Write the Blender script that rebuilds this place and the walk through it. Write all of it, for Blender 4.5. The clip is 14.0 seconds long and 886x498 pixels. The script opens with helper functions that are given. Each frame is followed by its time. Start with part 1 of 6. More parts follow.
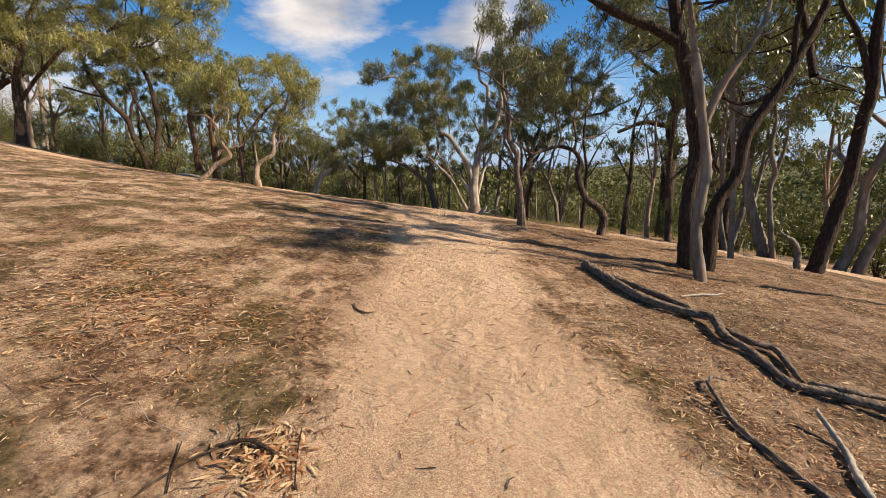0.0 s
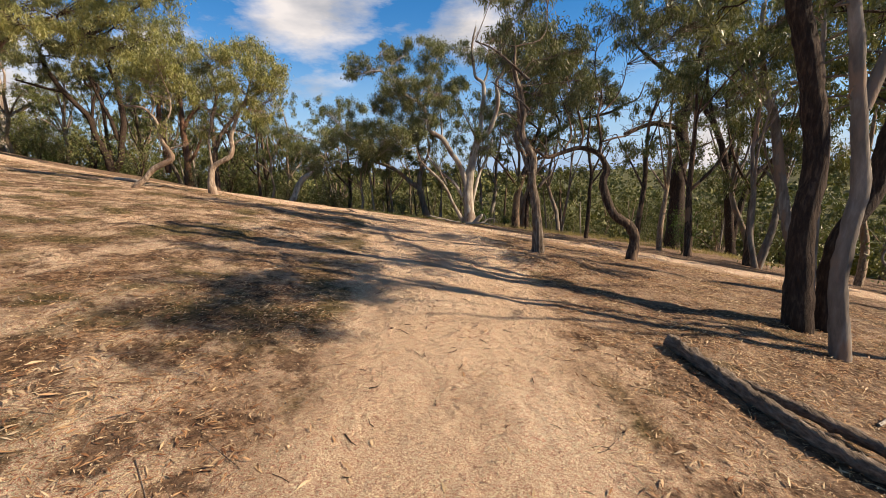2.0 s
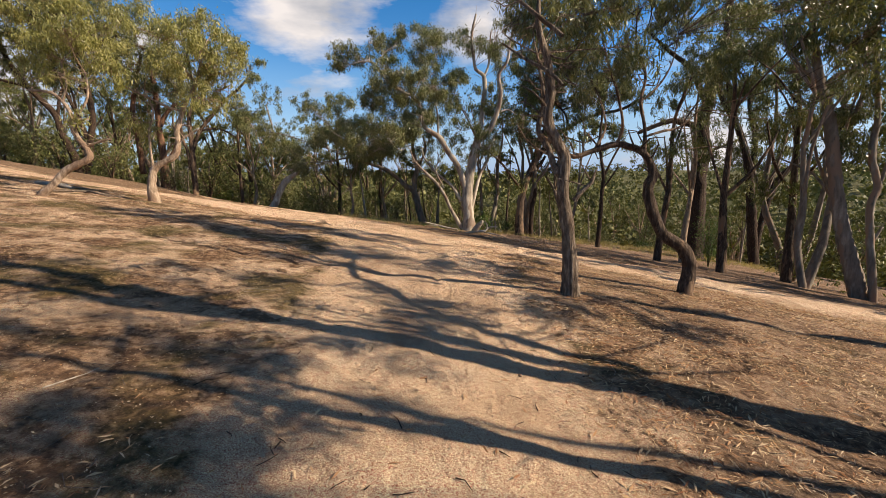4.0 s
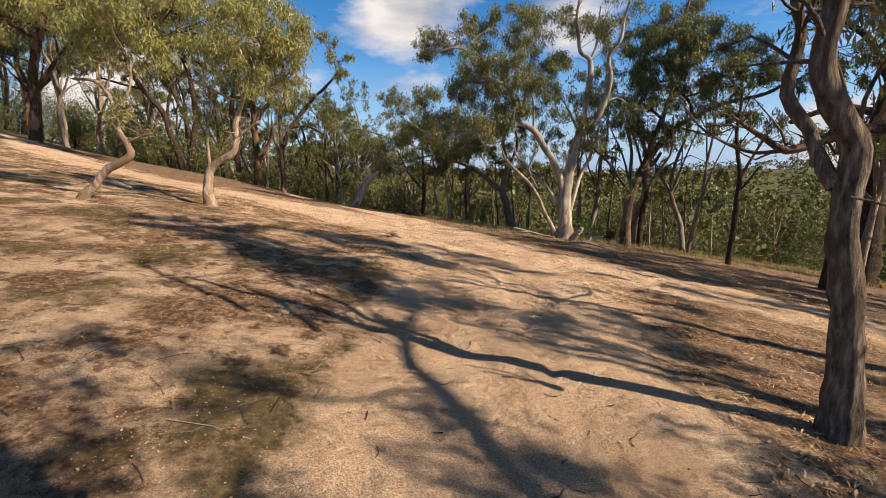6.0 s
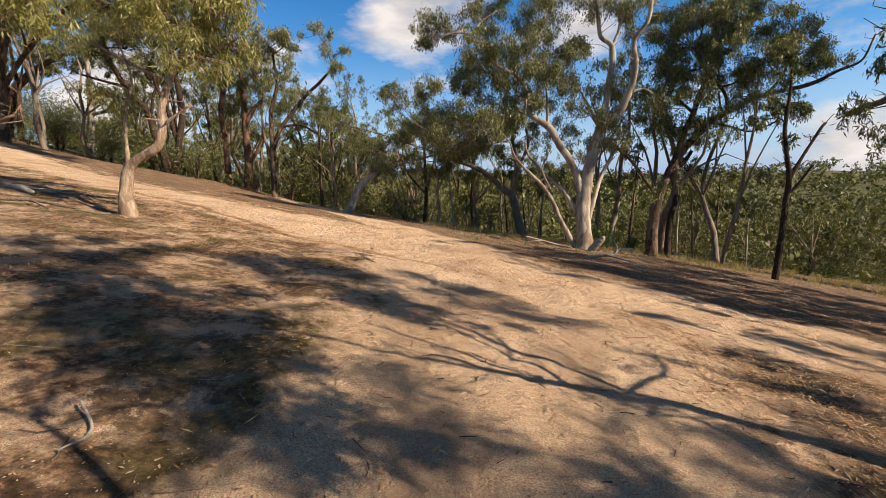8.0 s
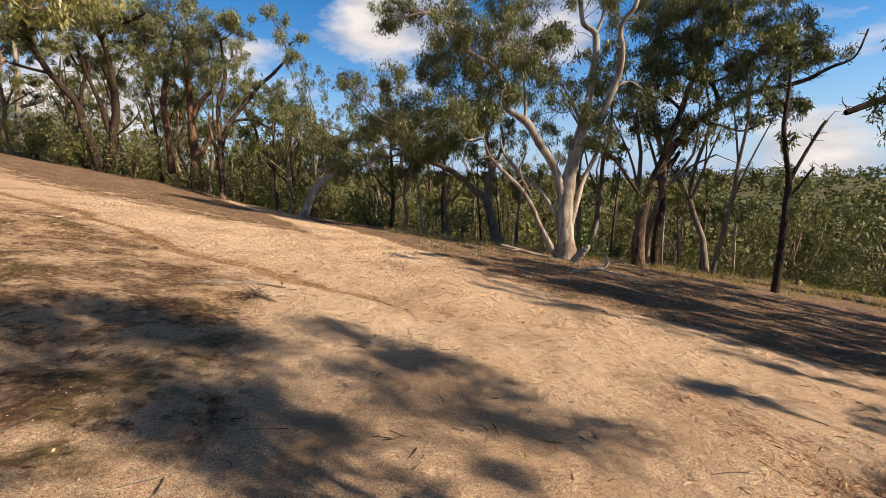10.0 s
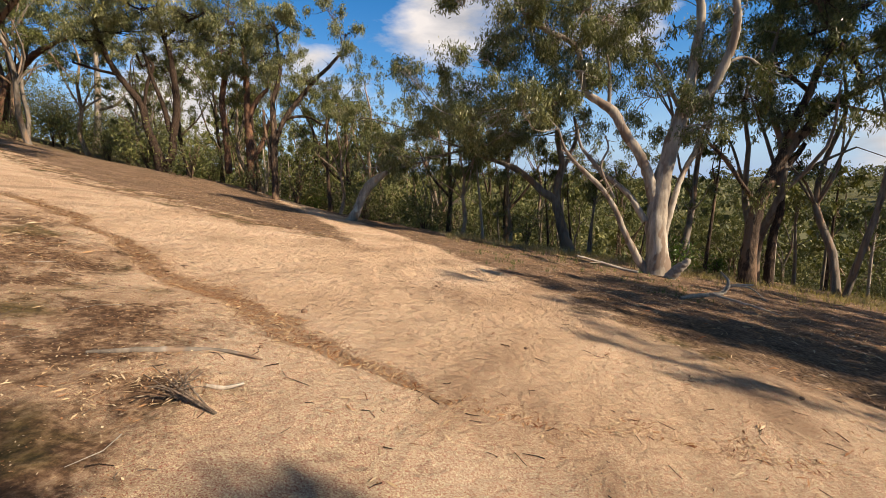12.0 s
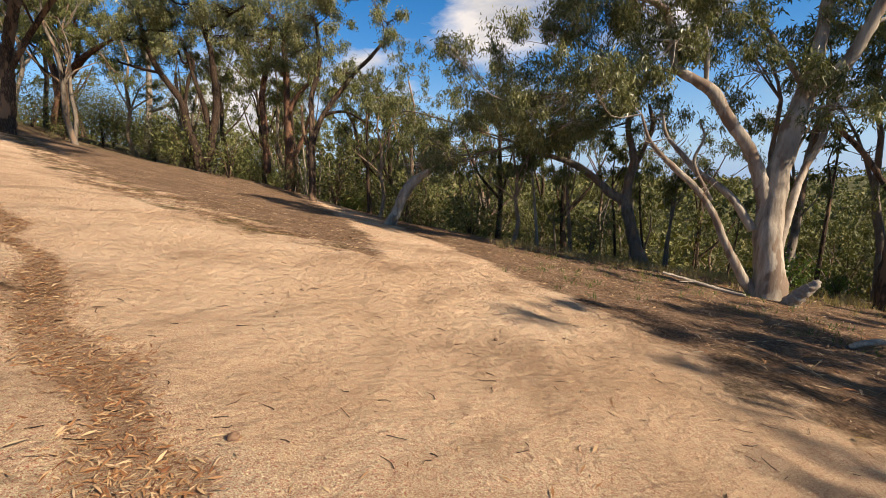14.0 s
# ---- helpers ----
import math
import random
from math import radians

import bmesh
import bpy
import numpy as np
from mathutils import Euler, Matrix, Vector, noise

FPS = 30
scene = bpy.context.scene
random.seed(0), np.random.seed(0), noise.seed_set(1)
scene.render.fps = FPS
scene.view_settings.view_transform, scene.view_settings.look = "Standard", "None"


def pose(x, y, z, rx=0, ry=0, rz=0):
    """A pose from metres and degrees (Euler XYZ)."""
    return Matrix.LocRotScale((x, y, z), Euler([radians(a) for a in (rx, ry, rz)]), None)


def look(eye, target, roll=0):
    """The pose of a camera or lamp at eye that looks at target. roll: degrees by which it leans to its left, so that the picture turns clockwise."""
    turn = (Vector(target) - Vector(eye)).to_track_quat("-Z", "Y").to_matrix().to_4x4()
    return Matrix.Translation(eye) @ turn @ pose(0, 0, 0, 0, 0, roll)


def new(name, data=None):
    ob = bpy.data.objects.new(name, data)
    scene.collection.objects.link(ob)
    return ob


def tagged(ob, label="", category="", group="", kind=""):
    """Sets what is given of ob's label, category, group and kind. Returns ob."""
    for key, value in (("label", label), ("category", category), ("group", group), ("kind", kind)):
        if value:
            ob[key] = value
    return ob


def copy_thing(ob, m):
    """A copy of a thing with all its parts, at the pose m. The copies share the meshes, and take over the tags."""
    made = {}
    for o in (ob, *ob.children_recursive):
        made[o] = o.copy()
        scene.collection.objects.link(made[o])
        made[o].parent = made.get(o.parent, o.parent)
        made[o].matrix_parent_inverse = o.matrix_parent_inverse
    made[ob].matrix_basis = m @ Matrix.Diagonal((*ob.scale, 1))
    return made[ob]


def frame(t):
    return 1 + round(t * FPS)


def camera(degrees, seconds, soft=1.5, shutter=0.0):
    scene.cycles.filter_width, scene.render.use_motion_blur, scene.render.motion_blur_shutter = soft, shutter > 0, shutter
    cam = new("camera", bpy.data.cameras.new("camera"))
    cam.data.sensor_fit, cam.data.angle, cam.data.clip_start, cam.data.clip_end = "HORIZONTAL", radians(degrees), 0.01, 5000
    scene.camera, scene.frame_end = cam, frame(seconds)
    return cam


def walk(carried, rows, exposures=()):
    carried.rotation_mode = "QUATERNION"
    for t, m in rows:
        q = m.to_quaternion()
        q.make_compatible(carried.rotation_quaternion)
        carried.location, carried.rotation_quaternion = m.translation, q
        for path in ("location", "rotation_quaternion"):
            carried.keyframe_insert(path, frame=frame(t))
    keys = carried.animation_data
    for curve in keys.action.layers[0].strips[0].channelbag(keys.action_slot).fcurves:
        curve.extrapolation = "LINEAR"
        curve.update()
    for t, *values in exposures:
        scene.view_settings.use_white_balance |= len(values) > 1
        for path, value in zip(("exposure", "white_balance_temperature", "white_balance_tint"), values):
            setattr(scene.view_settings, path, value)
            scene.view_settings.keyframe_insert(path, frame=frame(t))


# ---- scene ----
cam = camera(90.0, 14.0, 0.5)
PATH = [
    (0, (0.000, 0.000, 1.450), (-0.014, 9.859, -0.224), -1.33),
    (0.5, (-0.028, 0.744, 1.474), (-0.048, 10.603, -0.197), -1.22),
    (1, (-0.062, 1.521, 1.460), (-0.061, 11.383, -0.198), -1.10),
    (1.5, (-0.073, 2.266, 1.545), (-0.003, 12.129, -0.099), -1.04),
    (2, (0.006, 3.015, 1.584), (0.190, 12.881, -0.041), -1.02),
    (2.5, (0.087, 3.773, 1.598), (0.407, 13.638, -0.010), -1.00),
    (2.7, (0.176, 4.051, 1.578), (0.519, 13.916, -0.021), -1.03),
    (4.8, (0.224, 7.158, 1.712), (0.003, 17.022, 0.080), -0.57),
    (5, (0.171, 7.452, 1.689), (-0.244, 17.307, 0.038), -0.44),
    (5.5, (0.056, 8.140, 1.718), (-1.043, 17.943, 0.073), -0.44),
    (6, (-0.025, 8.819, 1.771), (-1.715, 18.539, 0.138), -0.61),
    (6.5, (-0.062, 9.517, 1.753), (-1.992, 19.195, 0.140), -0.72),
    (7, (-0.146, 10.236, 1.778), (-2.078, 19.916, 0.176), -0.79),
    (7.5, (-0.109, 10.925, 1.758), (-2.002, 20.615, 0.173), -0.81),
    (8, (-0.192, 11.673, 1.715), (-2.068, 21.369, 0.150), -0.77),
    (8.2, (-0.231, 11.935, 1.722), (-2.092, 21.636, 0.165), -0.77),
    (10.3, (-0.364, 14.637, 1.545), (-1.634, 24.443, 0.047), -0.38),
    (10.5, (-0.415, 14.882, 1.510), (-1.704, 24.684, 0.007), -0.38),
    (11, (-0.554, 15.492, 1.517), (-2.182, 25.245, 0.024), -0.29),
    (11.5, (-0.757, 16.073, 1.585), (-2.876, 25.732, 0.097), -0.32),
    (12, (-0.913, 16.724, 1.572), (-3.462, 26.279, 0.088), -0.36),
    (12.5, (-1.140, 17.360, 1.596), (-4.019, 26.822, 0.120), -0.45),
    (13, (-1.308, 17.961, 1.598), (-4.446, 27.344, 0.141), -0.40),
    (13.5, (-1.535, 18.562, 1.565), (-4.886, 27.872, 0.119), -0.40),
    (14, (-1.763, 19.163, 1.502), (-5.271, 28.414, 0.051), -0.39),
]
walk(cam, [(t, look(eye, target, roll)) for t, eye, target, roll in PATH])

# ---- world, sun, exposure ----
SUN_TO = Vector((0.985, -0.18, 0.635)).normalized()
world = bpy.data.worlds.new("sky")
scene.world = world
world.use_nodes = True
wt = world.node_tree
wt.nodes.clear()


def node(tree, kind, inputs=None):
    n = tree.nodes.new(kind)
    for key, value in (inputs or {}).items():
        if isinstance(value, bpy.types.NodeSocket):
            tree.links.new(value, n.inputs[key])
        else:
            n.inputs[key].default_value = value
    return n


def ramp(tree, fac, *stops):
    n = tree.nodes.new("ShaderNodeValToRGB")
    tree.links.new(fac, n.inputs[0])
    while len(n.color_ramp.elements) < len(stops):
        n.color_ramp.elements.new(0.5)
    for e, (at, col) in zip(n.color_ramp.elements, stops):
        e.position, e.color = at, (*col, 1) if len(col) == 3 else col
    return n.outputs[0]


def blend(tree, fac, a, b, mode="MIX"):
    n = tree.nodes.new("ShaderNodeMix")
    n.data_type, n.blend_type = "RGBA", mode
    for k, v in ((0, fac), (6, a), (7, b)):
        if isinstance(v, bpy.types.NodeSocket):
            tree.links.new(v, n.inputs[k])
        else:
            n.inputs[k].default_value = v if k == 0 else (*v, 1)
    return n.outputs[2]


def calc(tree, op, a, b=0.0, c=0.0):
    n = tree.nodes.new("ShaderNodeMath")
    n.operation = op
    for k, v in enumerate((a, b, c)):
        if isinstance(v, bpy.types.NodeSocket):
            tree.links.new(v, n.inputs[k])
        else:
            n.inputs[k].default_value = v
    return n.outputs[0]


sky = node(wt, "ShaderNodeTexSky")
sky.sky_type, sky.sun_disc, sky.sun_elevation, sky.sun_rotation = "NISHITA", False, radians(32.4), radians(100.4)
sky.altitude, sky.air_density, sky.dust_density, sky.ozone_density = 300, 1.0, 0.0, 1.6
way = node(wt, "ShaderNodeTexCoord").outputs["Generated"]
flat = node(wt, "ShaderNodeMapping", {"Vector": way, "Scale": (1.0, 1.0, 2.6), "Location": (0.37, 0.1, 0.2)}).outputs[0]
puffs = node(wt, "ShaderNodeTexNoise", {"Vector": flat, "Scale": 5.0, "Detail": 9.0, "Roughness": 0.6}).outputs[0]
drift = puffs
for hub, reach, weight in (((-0.2, 0.92, 0.335), 0.17, 0.34), ((-0.28, 0.905, 0.32), 0.1, 0.22), ((0.11, 0.945, 0.31), 0.12, 0.4), ((-0.67, 0.72, 0.175), 0.17, 0.42), ((-0.5, 0.83, 0.235), 0.07, 0.32), ((-0.72, 0.67, 0.13), 0.12, 0.3), ((0.52, 0.855, 0.035), 0.12, 0.35), ((0.4, 0.91, 0.03), 0.06, 0.25)):
    gap = node(wt, "ShaderNodeVectorMath", {0: way, 1: hub})
    gap.operation = "DISTANCE"
    near_hub = calc(wt, "MAXIMUM", calc(wt, "SUBTRACT", 1.0, calc(wt, "DIVIDE", gap.outputs["Value"], reach)), 0.0)
    drift = calc(wt, "ADD", drift, calc(wt, "MULTIPLY", near_hub, weight))
cover = ramp(wt, drift, (0.57, (0, 0, 0)), (0.68, (0.45, 0.45, 0.45)), (0.84, (0.95, 0.95, 0.95)))
billow = node(wt, "ShaderNodeTexNoise", {"Vector": flat, "Scale": 7.0, "Detail": 6.0}).outputs[0]
white = ramp(wt, billow, (0.35, (3.8, 4.2, 4.9)), (0.62, (7.0, 7.1, 7.4)))
clear = node(wt, "ShaderNodeHueSaturation", {"Saturation": 1.5, "Hue": 0.507, "Value": 1.3, "Color": sky.outputs[0]}).outputs[0]
low = ramp(wt, node(wt, "ShaderNodeSeparateXYZ", {0: way}).outputs[2], (0.0, (0.95, 0.95, 0.95)), (0.05, (0.75, 0.75, 0.75)), (0.24, (0, 0, 0)))
clear = blend(wt, low, clear, (2.0, 3.7, 6.9))
high = ramp(wt, node(wt, "ShaderNodeSeparateXYZ", {0: way}).outputs[2], (0.38, (0, 0, 0)), (0.8, (0.85, 0.85, 0.85)))
clear = blend(wt, high, clear, (0.7, 0.78, 0.9))
seen = blend(wt, cover, clear, white)
node(wt, "ShaderNodeOutputWorld", {"Surface": node(wt, "ShaderNodeBackground", {"Color": seen, "Strength": 0.082}).outputs[0]})

sun = new("sun", bpy.data.lights.new("sun", "SUN"))
sun.data.energy, sun.data.angle, sun.data.color = 5.0, radians(0.55), (1.0, 0.9, 0.75)
sun.matrix_world = look(SUN_TO * 50, (0, 0, 0))
scene.view_settings.exposure = 0.65
scene.view_settings.use_white_balance = True
scene.view_settings.white_balance_temperature = 7600
scene.view_settings.white_balance_tint = 15

# ---- materials ----


def material(name, rough=0.85):
    m = bpy.data.materials.new(name)
    m.use_nodes = True
    t = m.node_tree
    b = t.nodes["Principled BSDF"]
    b.inputs["Roughness"].default_value = rough
    b.inputs["Specular IOR Level"].default_value = 0.25
    return m, t, b


def spot(t, scale, detail=6.0, rough=0.6, stretch=None, source="Object"):
    v = node(t, "ShaderNodeTexCoord").outputs[source]
    if stretch:
        v = node(t, "ShaderNodeMapping", {"Vector": v, "Scale": stretch}).outputs[0]
    return node(t, "ShaderNodeTexNoise", {"Vector": v, "Scale": scale, "Detail": detail, "Roughness": rough}).outputs[0]


def bumped(t, b, height, strength=0.5, distance=0.02):
    t.links.new(node(t, "ShaderNodeBump", {"Height": height, "Strength": strength, "Distance": distance}).outputs[0], b.inputs["Normal"])


def bark(name, dark, mid, light, scale=9.0, groove=0.6, stretch=(1, 1, 0.18), shed=None):
    m, t, b = material(name, 0.9)
    grain = spot(t, scale, 9, 0.65, stretch)
    patch = spot(t, 1.7, 4, 0.55, (1, 1, 0.45))
    col = ramp(t, grain, (0.3, dark), (0.52, mid), (0.75, light))
    col = blend(t, ramp(t, patch, (0.42, (0, 0, 0)), (0.62, (0.55, 0.55, 0.55))), col, tuple(c * 0.6 for c in mid))
    if shed:
        flake = spot(t, 2.6, 5, 0.5, (1, 1, 0.3))
        col = blend(t, ramp(t, flake, (0.53, (0, 0, 0)), (0.58, (1, 1, 1))), col, shed)
    t.links.new(col, b.inputs["Base Color"])
    bumped(t, b, grain, groove, 0.06)
    return m


BARK_DARK = bark("dark_bark", (0.014, 0.009, 0.007), (0.052, 0.033, 0.023), (0.16, 0.108, 0.076), 24, 1.0, (1, 1, 0.2))
BARK_BROWN = bark("brown_bark", (0.018, 0.012, 0.009), (0.072, 0.048, 0.034), (0.24, 0.18, 0.135), 22, 1.0, (1, 1, 0.2), (0.2, 0.13, 0.085))
BARK_PALE = bark("pale_bark", (0.07, 0.058, 0.048), (0.2, 0.17, 0.14), (0.38, 0.34, 0.29), 6, 0.5, (1, 1, 0.2), (0.23, 0.16, 0.115))
BARK_MOTTLE = bark("mottled_bark", (0.028, 0.019, 0.014), (0.16, 0.12, 0.09), (0.44, 0.37, 0.29), 26, 1.0, (1, 1, 0.22), (0.09, 0.058, 0.04))
BARK_TAN = bark("tan_bark", (0.09, 0.058, 0.04), (0.36, 0.265, 0.19), (0.58, 0.47, 0.365), 16, 0.9, (1, 1, 0.3), (0.24, 0.16, 0.11))
BARK_GUM = bark("gum_bark", (0.14, 0.112, 0.088), (0.4, 0.345, 0.28), (0.62, 0.56, 0.48), 4.5, 0.5, (1, 1, 0.13), (0.21, 0.155, 0.118))
BARK_RED = bark("red_bark", (0.035, 0.018, 0.012), (0.13, 0.07, 0.045), (0.33, 0.2, 0.135), 18, 0.9, (1, 1, 0.2), (0.2, 0.105, 0.065))
DEADWOOD = bark("dead_wood", (0.04, 0.028, 0.02), (0.25, 0.19, 0.145), (0.5, 0.42, 0.345), 34, 1.0, (1, 0.22, 1))
BLEACHED = bark("bleached_wood", (0.2, 0.17, 0.14), (0.42, 0.37, 0.31), (0.6, 0.55, 0.48), 14, 0.5, (1, 1, 1))


def leafy(name, stops, through_light=0.24, rough=0.42, patch=0.8):
    m, t, b = material(name, rough)
    pick = node(t, "ShaderNodeNewGeometry").outputs["Random Per Island"]
    clump = spot(t, patch, 3)
    own = node(t, "ShaderNodeObjectInfo").outputs["Random"]
    mixed = calc(t, "ADD", calc(t, "MULTIPLY", pick, 0.45), calc(t, "ADD", calc(t, "MULTIPLY", clump, 0.4), calc(t, "MULTIPLY", own, 0.2)))
    col = ramp(t, mixed, *stops)
    t.links.new(col, b.inputs["Base Color"])
    b.inputs["Specular IOR Level"].default_value = 0.28
    glow = node(t, "ShaderNodeBsdfTranslucent", {"Color": blend(t, 1.0, col, (1.5, 1.55, 0.7), "MULTIPLY")})
    both = node(t, "ShaderNodeMixShader", {0: through_light, 1: b.outputs[0], 2: glow.outputs[0]})
    t.links.new(both.outputs[0], t.nodes["Material Output"].inputs[0])
    return m


LEAF = leafy("gum_leaves", ((0.12, (0.03, 0.04, 0.016)), (0.38, (0.09, 0.105, 0.04)), (0.62, (0.18, 0.19, 0.085)), (0.9, (0.3, 0.285, 0.155))), 0.17, 0.32)
# Olive leaves, their colour raised above LEAF so three crowns look sunlit.
LEAF_SUNLIT_OLIVE = leafy("sunlit_olive_leaves", ((0.12, (0.06, 0.065, 0.022)), (0.38, (0.19, 0.19, 0.065)), (0.62, (0.3, 0.29, 0.115)), (0.9, (0.42, 0.38, 0.2))), 0.3, 0.34)
LEAF_FAR = leafy("forest_leaves", ((0.12, (0.03, 0.04, 0.014)), (0.38, (0.085, 0.1, 0.032)), (0.6, (0.145, 0.153, 0.052)), (0.88, (0.25, 0.233, 0.095))), 0.12, 0.5)
WOODS = leafy("far_woods_leaves", ((0.2, (0.045, 0.055, 0.02)), (0.42, (0.095, 0.104, 0.035)), (0.6, (0.165, 0.166, 0.058)), (0.8, (0.27, 0.245, 0.085))), 0.08, 0.6, 0.12)
LEAF_BUSH = leafy("shrub_leaves", ((0.1, (0.03, 0.06, 0.012)), (0.5, (0.07, 0.125, 0.025)), (0.95, (0.15, 0.2, 0.05))))
DRY_LEAF = leafy("fallen_leaves", ((0.12, (0.08, 0.032, 0.016)), (0.3, (0.24, 0.1, 0.045)), (0.46, (0.42, 0.23, 0.115)), (0.6, (0.56, 0.4, 0.24)), (0.8, (0.66, 0.53, 0.37))), 0.1, 0.6)
DRY_GRASS = leafy("dry_grass", ((0.1, (0.16, 0.13, 0.06)), (0.6, (0.34, 0.28, 0.15)), (0.95, (0.45, 0.38, 0.22))), 0.3, 0.7)

EARTH, et, eb = material("hillside_earth", 0.95)
sand_at, rut_at, grown_at, duff_at = [node(et, "ShaderNodeAttribute") for _ in range(4)]
sand_at.attribute_name, rut_at.attribute_name, grown_at.attribute_name, duff_at.attribute_name = "sand", "rut", "grown", "duff"
sand_f, rut_f = sand_at.outputs["Fac"], rut_at.outputs["Fac"]
edge_n = spot(et, 1.9, 8, 0.65)
fine_n = spot(et, 16, 6, 0.7)
grain_n = spot(et, 110, 4, 0.75)
grit = node(et, "ShaderNodeTexVoronoi", {"Vector": node(et, "ShaderNodeTexCoord").outputs["Object"], "Scale": 190.0})
speck = node(et, "ShaderNodeSeparateColor", {0: grit.outputs["Color"]}).outputs[0]
sand_mask = ramp(et, calc(et, "ADD", sand_f, calc(et, "MULTIPLY", calc(et, "SUBTRACT", calc(et, "ADD", calc(et, "MULTIPLY", edge_n, 0.75), calc(et, "MULTIPLY", fine_n, 0.25)), 0.5), 1.3)), (0.36, (0, 0, 0)), (0.62, (1, 1, 1)))
broad = spot(et, 0.5, 5, 0.6)
sand_col = ramp(et, broad, (0.3, (0.57, 0.385, 0.255)), (0.5, (0.67, 0.47, 0.325)), (0.72, (0.74, 0.545, 0.395)))
sand_col = blend(et, 0.75, sand_col, ramp(et, speck, (0.0, (0.03, 0.02, 0.01)), (0.25, (0.4, 0.4, 0.4)), (0.7, (0.58, 0.57, 0.55)), (1.0, (1.0, 0.98, 0.93))), "OVERLAY")
sand_col = blend(et, 0.5, sand_col, ramp(et, grain_n, (0.32, (0.2, 0.2, 0.2)), (0.68, (0.8, 0.8, 0.8))), "OVERLAY")
damp = spot(et, 1.1, 6, 0.6, (1.0, 0.45, 1.0))
sand_col = blend(et, ramp(et, damp, (0.5, (0, 0, 0)), (0.68, (0.7, 0.7, 0.7))), sand_col, (0.34, 0.215, 0.135))
soil = ramp(et, fine_n, (0.32, (0.06, 0.032, 0.018)), (0.45, (0.17, 0.095, 0.053)), (0.57, (0.38, 0.235, 0.14)), (0.7, (0.6, 0.43, 0.285)))
pale = spot(et, 1.3, 7, 0.65)
soil = blend(et, ramp(et, pale, (0.43, (0, 0, 0)), (0.55, (0.9, 0.9, 0.9))), soil, sand_col)
mat_n = spot(et, 2.4, 9, 0.72)
soil = blend(et, ramp(et, mat_n, (0.51, (0, 0, 0)), (0.56, (0.85, 0.85, 0.85))), soil, ramp(et, fine_n, (0.35, (0.05, 0.027, 0.015)), (0.52, (0.15, 0.08, 0.043)), (0.68, (0.36, 0.22, 0.13))))
mossy = spot(et, 0.9, 6, 0.6)
soil = blend(et, ramp(et, mossy, (0.5, (0, 0, 0)), (0.6, (0.85, 0.85, 0.85))), soil, blend(et, ramp(et, fine_n, (0.4, (0, 0, 0)), (0.6, (1, 1, 1))), (0.05, 0.043, 0.012), (0.16, 0.115, 0.038)))
duff = ramp(et, fine_n, (0.32, (0.05, 0.028, 0.018)), (0.48, (0.17, 0.103, 0.064)), (0.66, (0.36, 0.24, 0.16)))
soil = blend(et, ramp(et, calc(et, "ADD", duff_at.outputs["Fac"], calc(et, "MULTIPLY", calc(et, "SUBTRACT", edge_n, 0.5), 0.9)), (0.3, (0, 0, 0)), (0.75, (0.8, 0.8, 0.8))), soil, duff)
col = blend(et, sand_mask, soil, sand_col)
col = blend(et, ramp(et, calc(et, "ADD", rut_f, calc(et, "MULTIPLY", calc(et, "SUBTRACT", fine_n, 0.5), 0.8)), (0.4, (0, 0, 0)), (0.66, (0.55, 0.55, 0.55))), col, (0.2, 0.108, 0.06))
col = blend(et, grown_at.outputs["Fac"], col, ramp(et, broad, (0.35, (0.06, 0.065, 0.025)), (0.65, (0.15, 0.14, 0.055))))
et.links.new(col, eb.inputs["Base Color"])
dents = spot(et, 6.5, 3, 0.5)
ground_h = calc(et, "ADD", calc(et, "MULTIPLY", dents, 2.2), calc(et, "ADD", calc(et, "MULTIPLY", fine_n, 0.85), calc(et, "ADD", calc(et, "MULTIPLY", grain_n, 0.5), calc(et, "MULTIPLY", edge_n, 1.2))))
bumped(et, eb, ground_h, 1.0, 0.07)

# ---- mesh helpers ----


def mesh_of(name, verts, faces, mat, smooth=False):
    me = bpy.data.meshes.new(name)
    verts = np.asarray(verts, np.float32).reshape(-1, 3)
    me.vertices.add(len(verts))
    me.vertices.foreach_set("co", verts.ravel())
    faces = np.asarray(faces, np.int32)
    n, k = faces.shape
    me.loops.add(n * k)
    me.loops.foreach_set("vertex_index", faces.ravel())
    me.polygons.add(n)
    me.polygons.foreach_set("loop_start", np.arange(n, dtype=np.int32) * k)
    me.polygons.foreach_set("loop_total", np.full(n, k, np.int32))
    me.polygons.foreach_set("use_smooth", np.full(n, smooth))
    me.update(calc_edges=True)
    me.validate()
    me.materials.append(mat)
    return me


def part(name, me, parent, label=""):
    ob = new(name, me)
    ob.parent = parent
    return tagged(ob, label)


def curve_of(points, step):
    """A Catmull-Rom curve through rows of x, y, z, radius."""
    p = np.asarray(points, float)
    if len(p) < 3:
        p = np.insert(p, 1, p.mean(0), axis=0)
    ext = np.vstack([2 * p[0] - p[1], p, 2 * p[-1] - p[-2]])
    rows = []
    for a, b, c, d in zip(ext, ext[1:], ext[2:], ext[3:]):
        n = max(1, int(math.ceil(np.linalg.norm((c - b)[:3]) / step)))
        for s in np.arange(n) / n:
            rows.append(0.5 * (2 * b + (c - a) * s + (2 * a - 5 * b + 4 * c - d) * s * s + (3 * b - a - 3 * c + d) * s ** 3))
    rows.append(p[-1])
    rows = np.array(rows)
    rows[:, 3] = np.maximum(rows[:, 3], 0.002)
    return rows


